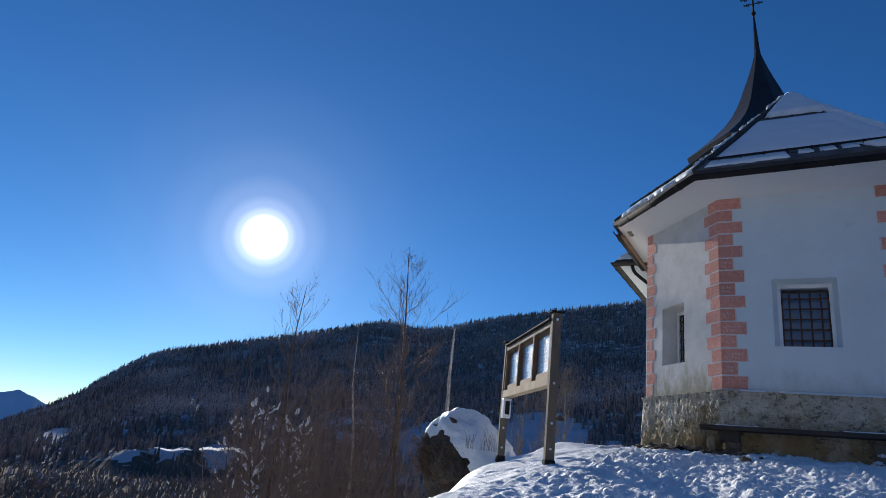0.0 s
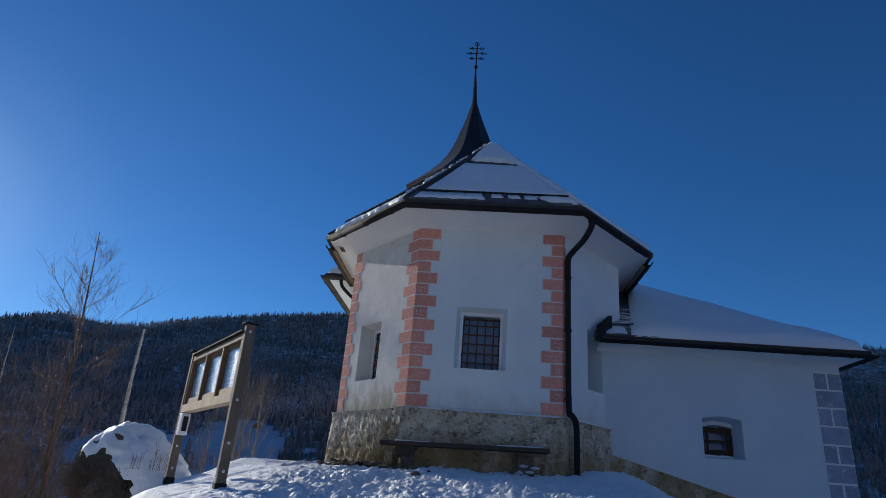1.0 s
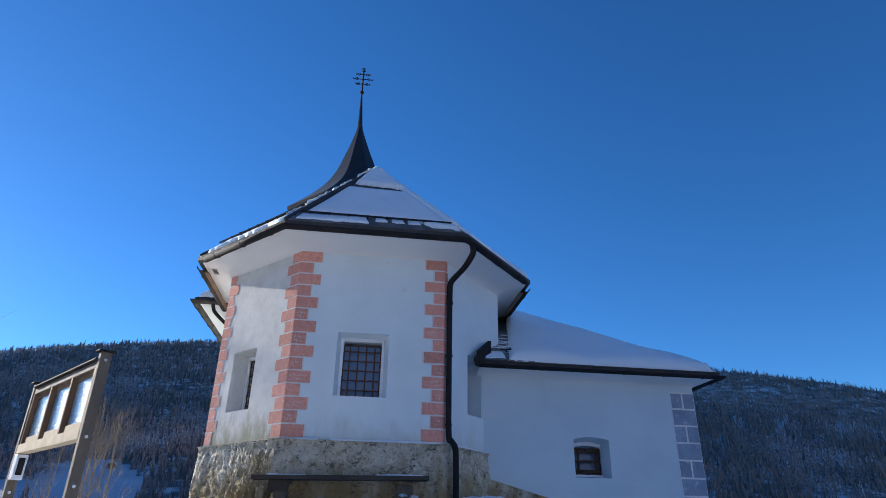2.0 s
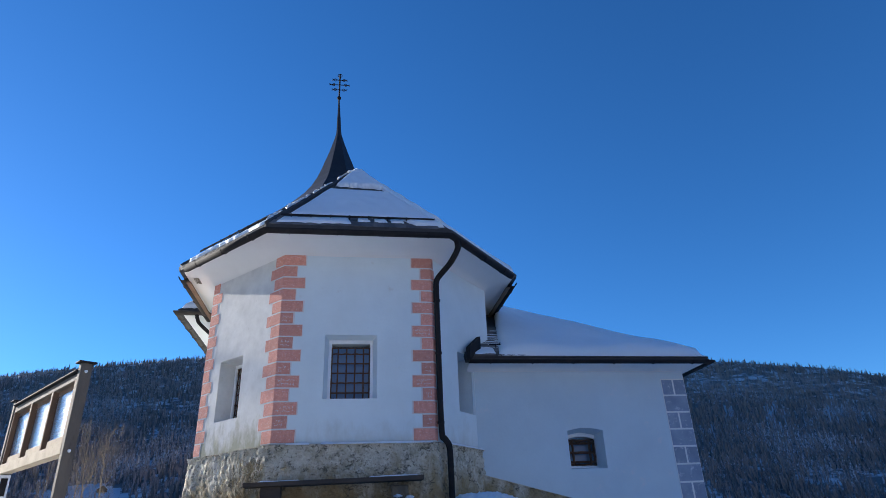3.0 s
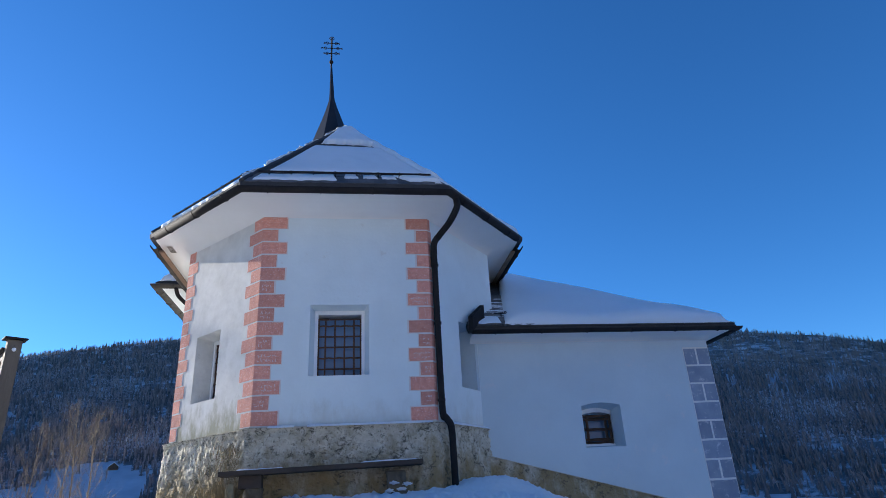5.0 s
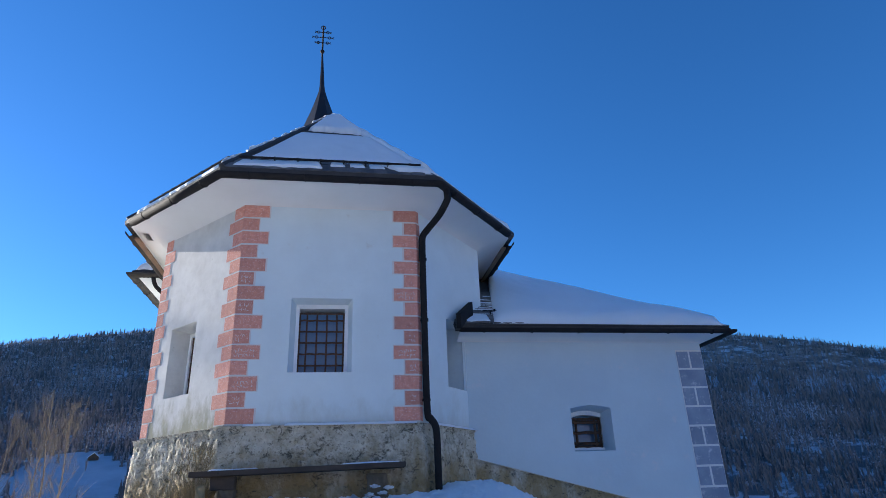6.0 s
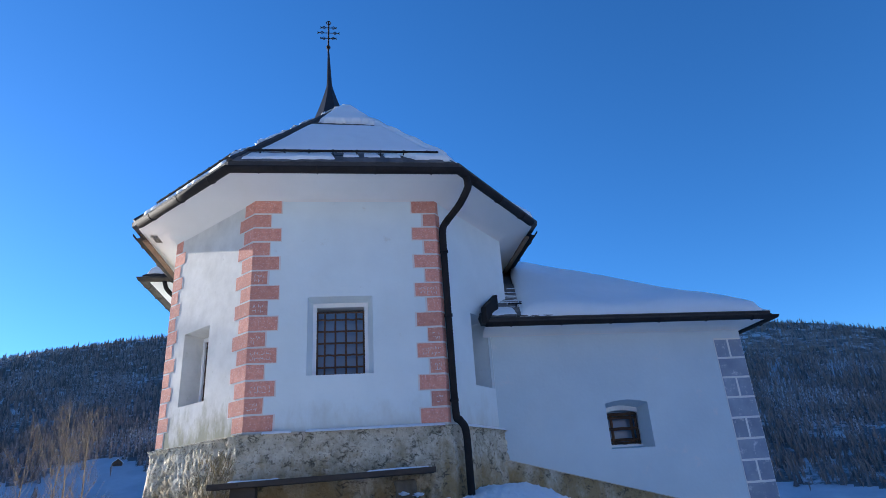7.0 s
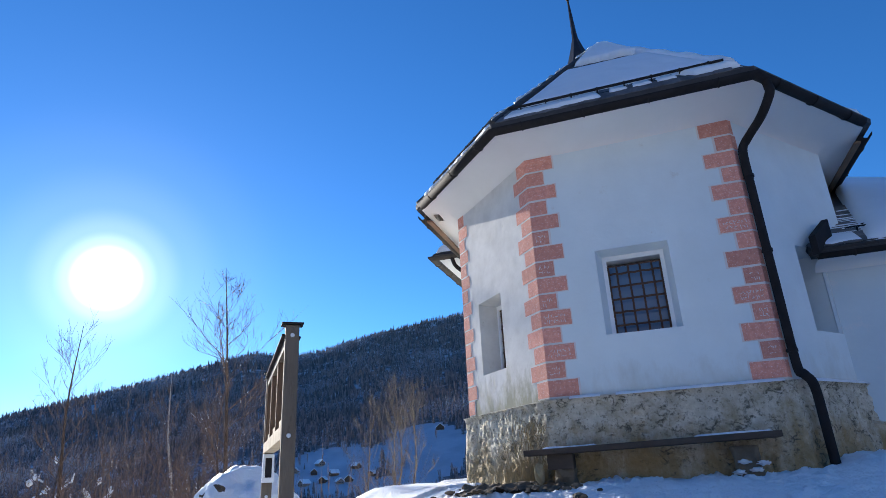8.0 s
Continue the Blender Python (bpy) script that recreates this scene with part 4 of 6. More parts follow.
# snow-guard rails on brackets
def snow_guard(a, b, apex, u0, u1, v, posts):
    guard = new("snow_guard")
    guard.parent = chapel
    n = (b - a).cross(apex - a).normalized()
    n = n if n.z > 0 else -n
    for h in (0.055, 0.135):
        bm = bmesh.new()
        tube(bm, [blend(a, b, apex, u0, v) + n * h, blend(a, b, apex, u1, v) + n * h], 0.019, 6)
        part("rail", bm, METAL, guard)
    for k in range(posts):
        u = u0 + (u1 - u0) * (k + 0.5) / posts
        bm = bmesh.new()
        p = blend(a, b, apex, u, v)
        q = blend(a, b, apex, u, v - 0.03)
        tube(bm, [q + n * 0.03, p + n * 0.05, p + n * 0.16], 0.012, 5)
        part("bracket", bm, METAL, guard)
    return guard


snow_guard(c0, c1, A3, 0.035, 0.955, 0.07, 8)
snow_guard(E3[1], E3[2], A3, 0.06, 0.98, 0.09, 8)

# downpipe by the corner, with a swan neck and a kick over the plinth
pipe = thing("downpipe", "dark metal rain downpipe with a swan neck on the chapel corner", "downpipe")
nR = Vector((U_R.y, -U_R.x))


def at_r(s, o, z):
    p = P1 + U_R * s + nR * o
    return (p.x, p.y, z)


g0 = offset_line(LINE, OUT)[3]
g1 = g0 + U_R * 0.19
low_pts = [at_r(0.10, 0.17, 3.95), at_r(0.07, 0.09, 3.83), at_r(0.065, 0.075, 3.65), at_r(0.065, 0.075, 3.45)]
knee = Vector((g1.x, g1.y, 4.14)).lerp(Vector(low_pts[0]), 0.40)
top_pts = [(g1.x, g1.y, 4.47), (g1.x + 0.02, g1.y, 4.34), (g1.x + 0.01, g1.y, 4.23), (knee.x, knee.y, 4.06)]
bm = bmesh.new()
tube(bm, spline(top_pts + low_pts, 7), 0.055, 10)
part("swan_neck", bm, METAL, pipe, smooth=True)
bm = bmesh.new()
tube(bm, spline([at_r(0.07, 0.075, 3.47), at_r(0.075, 0.075, 2.2), at_r(0.085, 0.08, 1.12), at_r(0.10, 0.13, 0.98), at_r(0.115, 0.20, 0.84), at_r(0.12, 0.21, 0.4), at_r(0.12, 0.215, -0.15)], 7), 0.052, 10)
part("pipe", bm, METAL, pipe, smooth=True)
for z in (3.44, 2.45, 1.25):
    bm = bmesh.new()
    tube(bm, [at_r(0.075, 0.077, z - 0.018), at_r(0.075, 0.077, z + 0.018)], 0.062, 10)
    tube(bm, [at_r(0.075, 0.07, z), at_r(0.075, 0.0, z)], 0.012, 6)
    part("pipe_clamp", bm, METAL, pipe)

for line_ in ([Vector((PL.x, 4.3)), PL, P0], [P1, PR, Vector((PR.x, 4.3))]):
    bm = bmesh.new()
    ends = line_[:2] if line_[0].y > 4 else line_[1:]
    sweep(bm, ends, [(OUT - 0.17, Z_EAVE - 0.045), (OUT - 0.09, Z_EAVE - 0.045), (OUT - 0.09, Z_EAVE - 0.01), (OUT - 0.17, Z_EAVE - 0.01)])
    part("fascia_board", bm, WOOD_BROWN, chapel, "brown board under the side eaves")

# ---------------------------------------------------------------- nave and tower behind
NX0, NX1, NY = -2.17, 4.72, 4.55
bm = bmesh.new()
for m_, s_ in (((NX0 + 0.25, (NY + 20) / 2, 1.2), (0.5, 20 - NY, 6.6)), ((NX1 - 0.25, (NY + 20) / 2, 1.2), (0.5, 20 - NY, 6.6)),
               (((NX0 + PL.x) / 2 + 0.25, NY + 0.25, 1.2), (PL.x - NX0 - 0.5 + 0.5, 0.5, 6.6)), (((NX1 + PR.x) / 2 - 0.25, NY + 0.25, 1.2), (NX1 - PR.x, 0.5, 6.6)),
               (((NX0 + NX1) / 2, 20.25, 1.2), (NX1 - NX0, 0.5, 6.6))):
    box(bm, s_, Matrix.Translation(m_))
part("nave_wall", bm, PLASTER, chapel)
NLINE = [Vector((NX0, 20.5)), Vector((NX0, NY)), Vector((PL.x + 0.3, NY))]
bm = bmesh.new()
sweep(bm, NLINE, [(0.0, 4.30), (0.05, 4.36), (0.14, 4.42), (0.3, 4.46), (0.60, 4.49)], closed_profile=False)
part("cove", bm, COVE, chapel, smooth=True)
bm = bmesh.new()
sweep(bm, NLINE, [(0.56, 4.48), (0.64, 4.48), (0.66, 4.58), (0.5, 4.66)])
part("eaves_edge", bm, SLATE, chapel)
bm = bmesh.new()
sweep(bm, NLINE[:2], [(0.585, 4.472), (0.625, 4.472), (0.625, 4.51), (0.585, 4.51)])
part("fascia_board", bm, SOFFIT_WOOD, chapel)
gutter(NLINE, 0.657, 4.42, r=0.085, mat=COPPER)
n0, n1 = NX0 - 0.64, NX1 + 0.64
ye = NY - 0.64
mid_x = (n0 + n1) / 2
r1_ = Vector((mid_x, ye + 4.1, 7.9))
r2_ = Vector((mid_x, 20.6, 7.9))
for pts in ([Vector((n0, 20.6, 4.55)), Vector((n0, ye, 4.55)), r1_, r2_], [Vector((n0, ye, 4.55)), Vector((n1, ye, 4.55)), r1_], [Vector((n1, ye, 4.55)), Vector((n1, 20.6, 4.55)), r2_, r1_],
            [Vector((n1, 20.6, 4.55)), Vector((n0, 20.6, 4.55)), r2_]):
    roof_plane(pts)
snow_sheet("roof_snow", (n0 + 0.05, ye + 0.02, 4.57), (n0 + 0.75, ye + 0.02, 4.57), (n0 + 0.75, ye + 0.5, 5.0), (n0 + 0.45, ye + 0.5, 5.0), 0.14, nu=12, nv=10, rag=0.1, seed=21.0)
# short rain pipe that drops from the nave gutter to the wall
bm = bmesh.new()
tube(bm, spline([(n0 + 0.42, ye - 0.02, 4.50), (n0 + 0.44, ye + 0.0, 4.36), (n0 + 0.52, ye + 0.06, 4.22), (n0 + 0.86, ye + 0.30, 3.95), (n0 + 1.2, ye + 0.55, 3.72)], 6), 0.045, 8)
part("rain_pipe", bm, METAL, chapel, smooth=True)

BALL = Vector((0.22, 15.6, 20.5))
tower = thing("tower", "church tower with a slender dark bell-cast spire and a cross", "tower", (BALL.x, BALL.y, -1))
tower_kids = []
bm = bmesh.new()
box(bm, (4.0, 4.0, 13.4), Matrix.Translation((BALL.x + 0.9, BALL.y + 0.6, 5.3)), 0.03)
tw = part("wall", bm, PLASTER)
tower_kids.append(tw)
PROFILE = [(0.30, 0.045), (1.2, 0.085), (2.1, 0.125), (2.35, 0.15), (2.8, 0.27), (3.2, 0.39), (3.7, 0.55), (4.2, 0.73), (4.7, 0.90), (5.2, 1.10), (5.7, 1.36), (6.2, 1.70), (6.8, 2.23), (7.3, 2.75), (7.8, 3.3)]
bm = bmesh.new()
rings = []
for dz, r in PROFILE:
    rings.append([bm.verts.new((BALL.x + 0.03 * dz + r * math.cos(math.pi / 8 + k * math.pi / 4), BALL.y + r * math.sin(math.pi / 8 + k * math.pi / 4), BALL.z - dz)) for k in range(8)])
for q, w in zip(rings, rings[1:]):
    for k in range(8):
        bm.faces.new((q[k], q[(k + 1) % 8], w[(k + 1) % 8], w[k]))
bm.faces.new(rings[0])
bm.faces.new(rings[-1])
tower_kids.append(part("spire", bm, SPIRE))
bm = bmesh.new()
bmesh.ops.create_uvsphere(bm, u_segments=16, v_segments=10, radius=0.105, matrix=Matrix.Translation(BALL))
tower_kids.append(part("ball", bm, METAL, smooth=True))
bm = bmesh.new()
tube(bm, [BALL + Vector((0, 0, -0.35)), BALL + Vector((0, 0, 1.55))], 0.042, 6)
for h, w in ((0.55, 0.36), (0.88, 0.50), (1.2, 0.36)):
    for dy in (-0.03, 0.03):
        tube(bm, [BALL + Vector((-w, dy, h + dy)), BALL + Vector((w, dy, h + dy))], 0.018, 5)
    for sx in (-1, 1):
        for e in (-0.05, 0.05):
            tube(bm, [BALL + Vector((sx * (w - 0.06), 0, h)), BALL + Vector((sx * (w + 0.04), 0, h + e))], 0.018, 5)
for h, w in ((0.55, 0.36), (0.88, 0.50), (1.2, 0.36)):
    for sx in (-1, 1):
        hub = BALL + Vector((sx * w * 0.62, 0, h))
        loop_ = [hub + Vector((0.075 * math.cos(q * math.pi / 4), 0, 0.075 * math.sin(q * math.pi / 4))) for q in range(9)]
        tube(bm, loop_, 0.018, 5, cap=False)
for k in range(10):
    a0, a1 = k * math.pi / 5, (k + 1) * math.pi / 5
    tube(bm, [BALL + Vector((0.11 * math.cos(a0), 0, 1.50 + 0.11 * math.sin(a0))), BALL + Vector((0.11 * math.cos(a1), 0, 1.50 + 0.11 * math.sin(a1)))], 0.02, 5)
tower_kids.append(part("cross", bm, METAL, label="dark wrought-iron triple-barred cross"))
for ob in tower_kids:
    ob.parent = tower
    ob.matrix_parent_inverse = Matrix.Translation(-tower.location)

# ---------------------------------------------------------------- sacristy
sacristy = thing("sacristy", "low white sacristy with grey painted corner and snowy hipped roof", "building", (-0.12, -0.14, -0.045))
SY = 1.24
S0, S1 = Vector((3.68, SY)), Vector((8.07, SY))
HOLE_S = (5.48 - S0.x, 6.19 - S0.x, 0.60, 1.29)
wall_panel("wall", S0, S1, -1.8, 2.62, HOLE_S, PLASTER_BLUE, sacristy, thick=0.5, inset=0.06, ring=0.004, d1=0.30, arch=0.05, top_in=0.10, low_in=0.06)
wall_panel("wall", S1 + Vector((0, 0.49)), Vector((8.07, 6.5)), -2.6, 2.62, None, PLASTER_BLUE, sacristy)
window("window", S0, Vector((1, 0)), HOLE_S, 0.33, (2, 3), sacristy, "small iron-barred window in a splayed arched reveal", bar=0.04, top=0.13, side=0.09, low=0.08)


def s_top(p):
    return 0.55 - 0.268 * (p.x - 3.7)


pl_s = plinth("plinth", [S0 + Vector((-0.06, 0)), S1], lambda p: s_top(p) - 1.7, s_top, 0.045)
pl_s.parent = sacristy
# thin snow left on the ledge
for xa, xb, s in ((0.25, 0.62, 51.0), (0.8, 2.62, 52.0)):
    snow_sheet("snow_strip", (xa, -0.098, Z_PL - 0.075), (xb, -0.098, Z_PL - 0.075), (xb, -0.01, Z_PL - 0.04), (xa, -0.01, Z_PL - 0.04), 0.012, nu=40, nv=4, seed=s, rim=0.03, mat=SNOW)
ra, rb = at_r(0.15, 0.098, Z_PL - 0.075), at_r(1.5, 0.098, Z_PL - 0.075)
snow_sheet("snow_strip", ra, rb, at_r(1.5, 0.01, Z_PL - 0.04), at_r(0.15, 0.01, Z_PL - 0.04), 0.014, nu=30, nv=4, seed=54.0, rim=0.03, mat=SNOW)
# grey painted blocks up the outer corner
rows_s = [(2.27 - 0.325 * k, 2.27 - 0.325 * (k + 1)) for k in range(9)]
for k, (zt, zb) in enumerate(rows_s):
    cuts = ((7.58, 7.80), (7.836, 8.06)) if k % 2 == 0 else ((7.58, 8.06),)
    for xa, xb in cuts:
        bm = bmesh.new()
        box(bm, (xb - xa, 0.014, zt - zb - 0.034), Matrix.Translation(((xa + xb) / 2, SY - 0.003, (zt + zb) / 2)), 0.003)
        part("quoin", bm, GREY_QUOIN, sacristy)
bm = bmesh.new()
box(bm, (0.5, 0.008, 2.9), Matrix.Translation((7.818, SY - 0.001, 0.83)))
part("joint_bed", bm, COVE, sacristy)

SE_Z = 2.475
SL = [Vector((3.60, SY)), Vector((8.09, SY)), Vector((8.09, 6.6))]
bm = bmesh.new()
sweep(bm, SL, [(0.0, 2.42), (0.04, 2.47), (0.12, 2.51), (0.34, 2.53)], closed_profile=False)
part("cove", bm, COVE, sacristy, smooth=True)
gutter([Vector((3.58, SY)), Vector((8.14, SY)), Vector((8.14, 6.6))], 0.385, SE_Z + 0.01, r=0.058, parent=sacristy)
bm = bmesh.new()
sweep(bm, [Vector((3.52, SY)), Vector((8.12, SY)), Vector((8.12, 6.6))], [(0.30, 2.53), (0.37, 2.54), (0.38, 2.595), (0.2, 2.69)])
part("eaves_edge", bm, SLATE, sacristy)
sl = math.tan(radians(32.0))
ea, eb = Vector((3.50, SY - 0.36, 2.60)), Vector((8.48, SY - 0.36, 2.60))
RUN = 3.75
top_r = Vector((8.48 - RUN, SY - 0.36 + RUN, 2.60 + RUN * sl))
top_l = Vector((3.9, SY - 0.36 + RUN, 2.60 + RUN * sl))
for pts in ([ea, eb, top_r, top_l], [eb, Vector((8.48, 7.0, 2.60)), Vector((top_r.x, 7.0, top_r.z)), top_r]):
    ob = roof_plane(pts)
    ob.parent = sacristy
nn = Vector((0, -sl, 1)).normalized()
snow_sheet("roof_snow", ea + Vector((0.66, 0.03, 0.02)), eb + Vector((-0.02, 0.02, 0.01)), top_r + Vector((0.1, 0, 0)), top_l + Vector((1.15, 0, 0)), 0.14, nu=70, nv=30, seed=31.0, rim=0.34, parent=sacristy,
           label="thick rounded snow on the sacristy roof")
snow_sheet("roof_snow", eb + Vector((0.0, 0.0, 0.01)), Vector((8.48, 7.0, 2.61)), Vector((top_r.x, 7.0, top_r.z)), top_r, 0.19, seed=33.0, rim=0.22, parent=sacristy)
snow_sheet("roof_snow", ea + Vector((0.08, 0.05, 0.02)), ea + Vector((0.66, 0.05, 0.02)), ea + Vector((0.66, 0.42, 0.42 * sl)), ea + Vector((0.3, 0.42, 0.42 * sl)), 0.04, nu=14, nv=10, rag=0.1, seed=35.0, rim=0.05, parent=sacristy)
for k in (0, 1, 2, 3, 4, 5, 6, 7, 8, 10, 13):
    v_ = 0.42 + 0.085 * k
    x_ = 0.16 + 0.2 * v_ / 1.6
    snow_sheet("snow_strip", ea + Vector((x_ + 0.16 * (k * 7 % 4), v_, v_ * sl + 0.012)), ea + Vector((x_ + 0.75, v_, v_ * sl + 0.012)), ea + Vector((x_ + 0.75, v_ + 0.03, (v_ + 0.03) * sl + 0.012)),
               ea + Vector((x_ + 0.16 * (k * 7 % 4) + 0.08, v_ + 0.03, (v_ + 0.03) * sl + 0.012)), 0.022, nu=16, nv=3, rag=0.2, seed=70.0 + k, rim=0.02, parent=sacristy)
# flashing where the roof butts against the choir
bm = bmesh.new()
fa, fb = at_r(1.15, 0.13, 2.54), at_r(1.66, 0.09, 2.86)
quad(bm, fa, fb, Vector(fb) + Vector((0, 0, 0.26)), Vector(fa) + Vector((0, 0, 0.25)))
ex = bmesh.ops.extrude_face_region(bm, geom=bm.faces[:])
bmesh.ops.translate(bm, verts=[v for v in ex["geom"] if isinstance(v, bmesh.types.BMVert)], vec=(0.07, -0.035, 0))
part("flashing", bm, METAL, sacristy)
guard = new("snow_guard")
guard.parent = sacristy
for x0_, x1_, v_ in ((4.08, 4.36, 0.38), (4.30, 4.72, 0.46)):
    bm = bmesh.new()
    y_ = SY - 0.36 + v_
    tube(bm, [(x0_, y_, 2.60 + v_ * sl + 0.15), (x1_, y_, 2.60 + v_ * sl + 0.15)], 0.011, 6)
    tube(bm, [((x0_ + x1_) / 2, y_ + 0.05, 2.60 + v_ * sl), ((x0_ + x1_) / 2, y_, 2.60 + v_ * sl + 0.15)], 0.011, 6)
    part("rail", bm, METAL, guard)


# slates that show where the snow has slipped off
def slates(parent, origin, along, up, cols, rows, w, h, seed):
    rnd = random.Random(seed)
    n = along.cross(up).normalized()
    n = n if n.z > 0 else -n
    bm = bmesh.new()
    prof = [(-w / 2, 0.0), (-w * 0.3, -0.018), (0.0, -0.026), (w * 0.3, -0.018), (w / 2, 0.0), (w / 2, h * 1.35), (-w / 2, h * 1.35)]
    top_ = [bm.verts.new((x, y, 0.012)) for x, y in prof]
    low_ = [bm.verts.new((x, y, 0.0)) for x, y in prof]
    bm.faces.new(top_)
    bm.faces.new(low_)
    for i in range(7):
        bm.faces.new((top_[i], top_[(i + 1) % 7], low_[(i + 1) % 7], low_[i]))
    bmesh.ops.recalc_face_normals(bm, faces=bm.faces)
    me = bpy.data.meshes.new("slate")
    bm.to_mesh(me)
    bm.free()
    me.materials.append(SLATE_TILE)
    for j in range(rows):
        for i in range(cols):
            p = origin + along * (w * (i + 0.5 * (j % 2))) + up * (h * j)
            m = Matrix.Translation(p + n * (0.045 + 0.006 * rnd.random())) @ Matrix((along, up, n)).transposed().to_4x4() @ Matrix.Rotation(rnd.uniform(-0.03, 0.03), 4, "Z") @ Matrix.Rotation(0.07, 4, "X")
            ob = new("slate", me)
            ob.matrix_basis = m
            ob.parent = parent


SLATE_TILE = material("split_slate", (0.085, 0.08, 0.078), (0.14, 0.13, 0.125), 9.0, 0.65, 0.5, 60, per_object=0.35)
ue = Vector((1, 0, 0))
up_s = Vector((0, 1, sl)).normalized()
slates(sacristy, ea + Vector((0.12, 0, 0)) + up_s * 0.06, ue, up_s, 6, 16, 0.20, 0.13, 201)
up_c = ((A3 - (c0 + c1) / 2)).normalized()
al_c = (c1 - c0).normalized()
slates(chapel, c0 + al_c * 0.14 + up_c * 0.02, al_c, up_c, 15, 3, 0.20, 0.13, 202)


# ---------------------------------------------------------------- bench
bench = thing("bench", "dark weathered timber bench dusted with snow against the plinth", "bench", (1.0, -0.25, 0.0))


def kid(name, bm, mat, parent, label="", smooth=False):
    """A part modelled in world places, hung under a thing that stands elsewhere."""
    ob = part(name, bm, mat, None, label, smooth)
    ob.parent = parent
    ob.matrix_parent_inverse = Matrix.Translation(parent.location).inverted()
    return ob


bm = bmesh.new()
box(bm, (2.73, 0.30, 0.065), Matrix.Translation((1.06, -0.265, 0.335)) @ Matrix.Rotation(radians(-1.1), 4, "Y"), 0.008)
for v in bm.verts:
    v.co.z += 0.008 * noise.noise((v.co.x * 2, v.co.y * 8, 0))
kid("seat", bm, BENCH_WOOD, bench, "thick dark weathered seat plank")
bm = bmesh.new()
box(bm, (0.30, 0.20, 0.17), Matrix.Translation((0.10, -0.25, 0.20)), 0.015)
kid("block", bm, BENCH_WOOD, bench, "dark squared timber block")
for x, w, h, mat in ((0.14, 0.24, 0.36, BENCH_BACK), (2.06, 0.26, 0.50, BENCH_BACK)):
    bm = bmesh.new()
    box(bm, (w, 0.19, h), Matrix.Translation((x, -0.235, -0.235 + h / 2)), 0.03)
    bmesh.ops.subdivide_edges(bm, edges=bm.edges[:], cuts=4, use_grid_fill=True)
    for v in bm.verts:
        v.co += Vector((noise.noise(v.co * 9), noise.noise(v.co * 9 + Vector((3, 0, 0))), 0)) * 0.05
    kid("support", bm, mat, bench, "rough stone support")
for k, (x, z) in enumerate(((2.02, 0.10), (2.12, 0.02), (1.95, 0.0), (2.2, 0.08))):
    bm = bmesh.new()
    bmesh.ops.create_icosphere(bm, subdivisions=3, radius=1.0)
    for v in bm.verts:
        v.co = Vector((v.co.x * 0.055, v.co.y * 0.04, v.co.z * 0.022)) * (1 + 0.9 * noise.noise(v.co * 2.4 + Vector((k, 0, 0)))) + Vector((x, -0.35, z))
    kid("snow_clump", bm, SNOW, bench, smooth=True)
for x in (0.05, 1.0, 2.2):
    bm = bmesh.new()
    bmesh.ops.create_cone(bm, cap_ends=True, segments=10, radius1=0.016, radius2=0.014, depth=0.012, matrix=Matrix.Translation((x, -0.418, 0.316 + 0.0192 * x)) @ Matrix.Rotation(radians(90), 4, "X"))
    kid("bolt", bm, COPPER, bench)
for xa, xb, s in ((-0.1, 0.55, 41.0), (1.55, 2.38, 43.0)):
    ob = snow_sheet("snow_strip", (xa, -0.40, 0.302 + 0.0192 * xa), (xb, -0.40, 0.302 + 0.0192 * xb), (xb - 0.05, -0.16, 0.302 + 0.0192 * xb), (xa + 0.05, -0.16, 0.302 + 0.0192 * xa), 0.018, nu=16, nv=6, rag=0.2, seed=s, rim=0.05, mat=SNOW, parent=None)
    ob.parent = bench
    ob.matrix_parent_inverse = Matrix.Translation(bench.location).inverted()

# ---------------------------------------------------------------- notice board
B_R, B_L = Vector((-1.735, -3.10)), Vector((-3.33, -1.05))
bu = (B_R - B_L).normalized()
blen = (B_R - B_L).length
bn = Vector((bu.y, -bu.x))
BZ = -0.52
board = thing("notice_board", "weathered timber notice board with three glazed panels on posts", "notice board", (-2.53, -2.48, BZ))
BM = Matrix(((bu.x, -bn.x, 0, B_L.x), (bu.y, -bn.y, 0, B_L.y), (0, 0, 1, 0), (0, 0, 0, 1)))      # x along, y away, z up


def bpart(name, size, at, mat, label="", bevel=0.006, rot=None):
    bm = bmesh.new()
    box(bm, size, BM @ Matrix.Translation(at) @ (rot or Matrix()), bevel)
    return kid(name, bm, mat, board, label)


for x, zt in ((0.0, 1.425), (blen, 1.44)):
    bpart("post", (0.088, 0.12, zt - BZ + 0.2), (x, 0, (zt + BZ - 0.2) / 2), WOOD, "squared weathered post", 0.008)
    for z in (1.347, 0.49, -0.02, -0.34):
        for side in (-1, 1):
            bm = bmesh.new()
            bmesh.ops.create_cone(bm, cap_ends=True, segments=12, radius1=0.019, radius2=0.016, depth=0.012,
                                  matrix=BM @ Matrix.Translation((x + side * 0.050, 0.0, z)) @ Matrix.Rotation(radians(90), 4, "Y"))
            bmesh.ops.create_cone(bm, cap_ends=True, segments=6, radius1=0.011, radius2=0.011, depth=0.03,
                                  matrix=BM @ Matrix.Translation((x + side * 0.052, 0.0, z)) @ Matrix.Rotation(radians(90), 4, "Y"))
            kid("bolt", bm, WHITE_BOX, board)
    bpart("post_cap", (0.15, 0.19, 0.018), (x, 0, zt + 0.012), METAL)
    bpart("post_shoe", (0.11, 0.14, 0.10), (x, 0, BZ), METAL)
w_in = blen - 0.10
bpart("top_rail", (w_in, 0.10, 0.08), (blen / 2, 0, 1.305), WOOD, bevel=0.006)
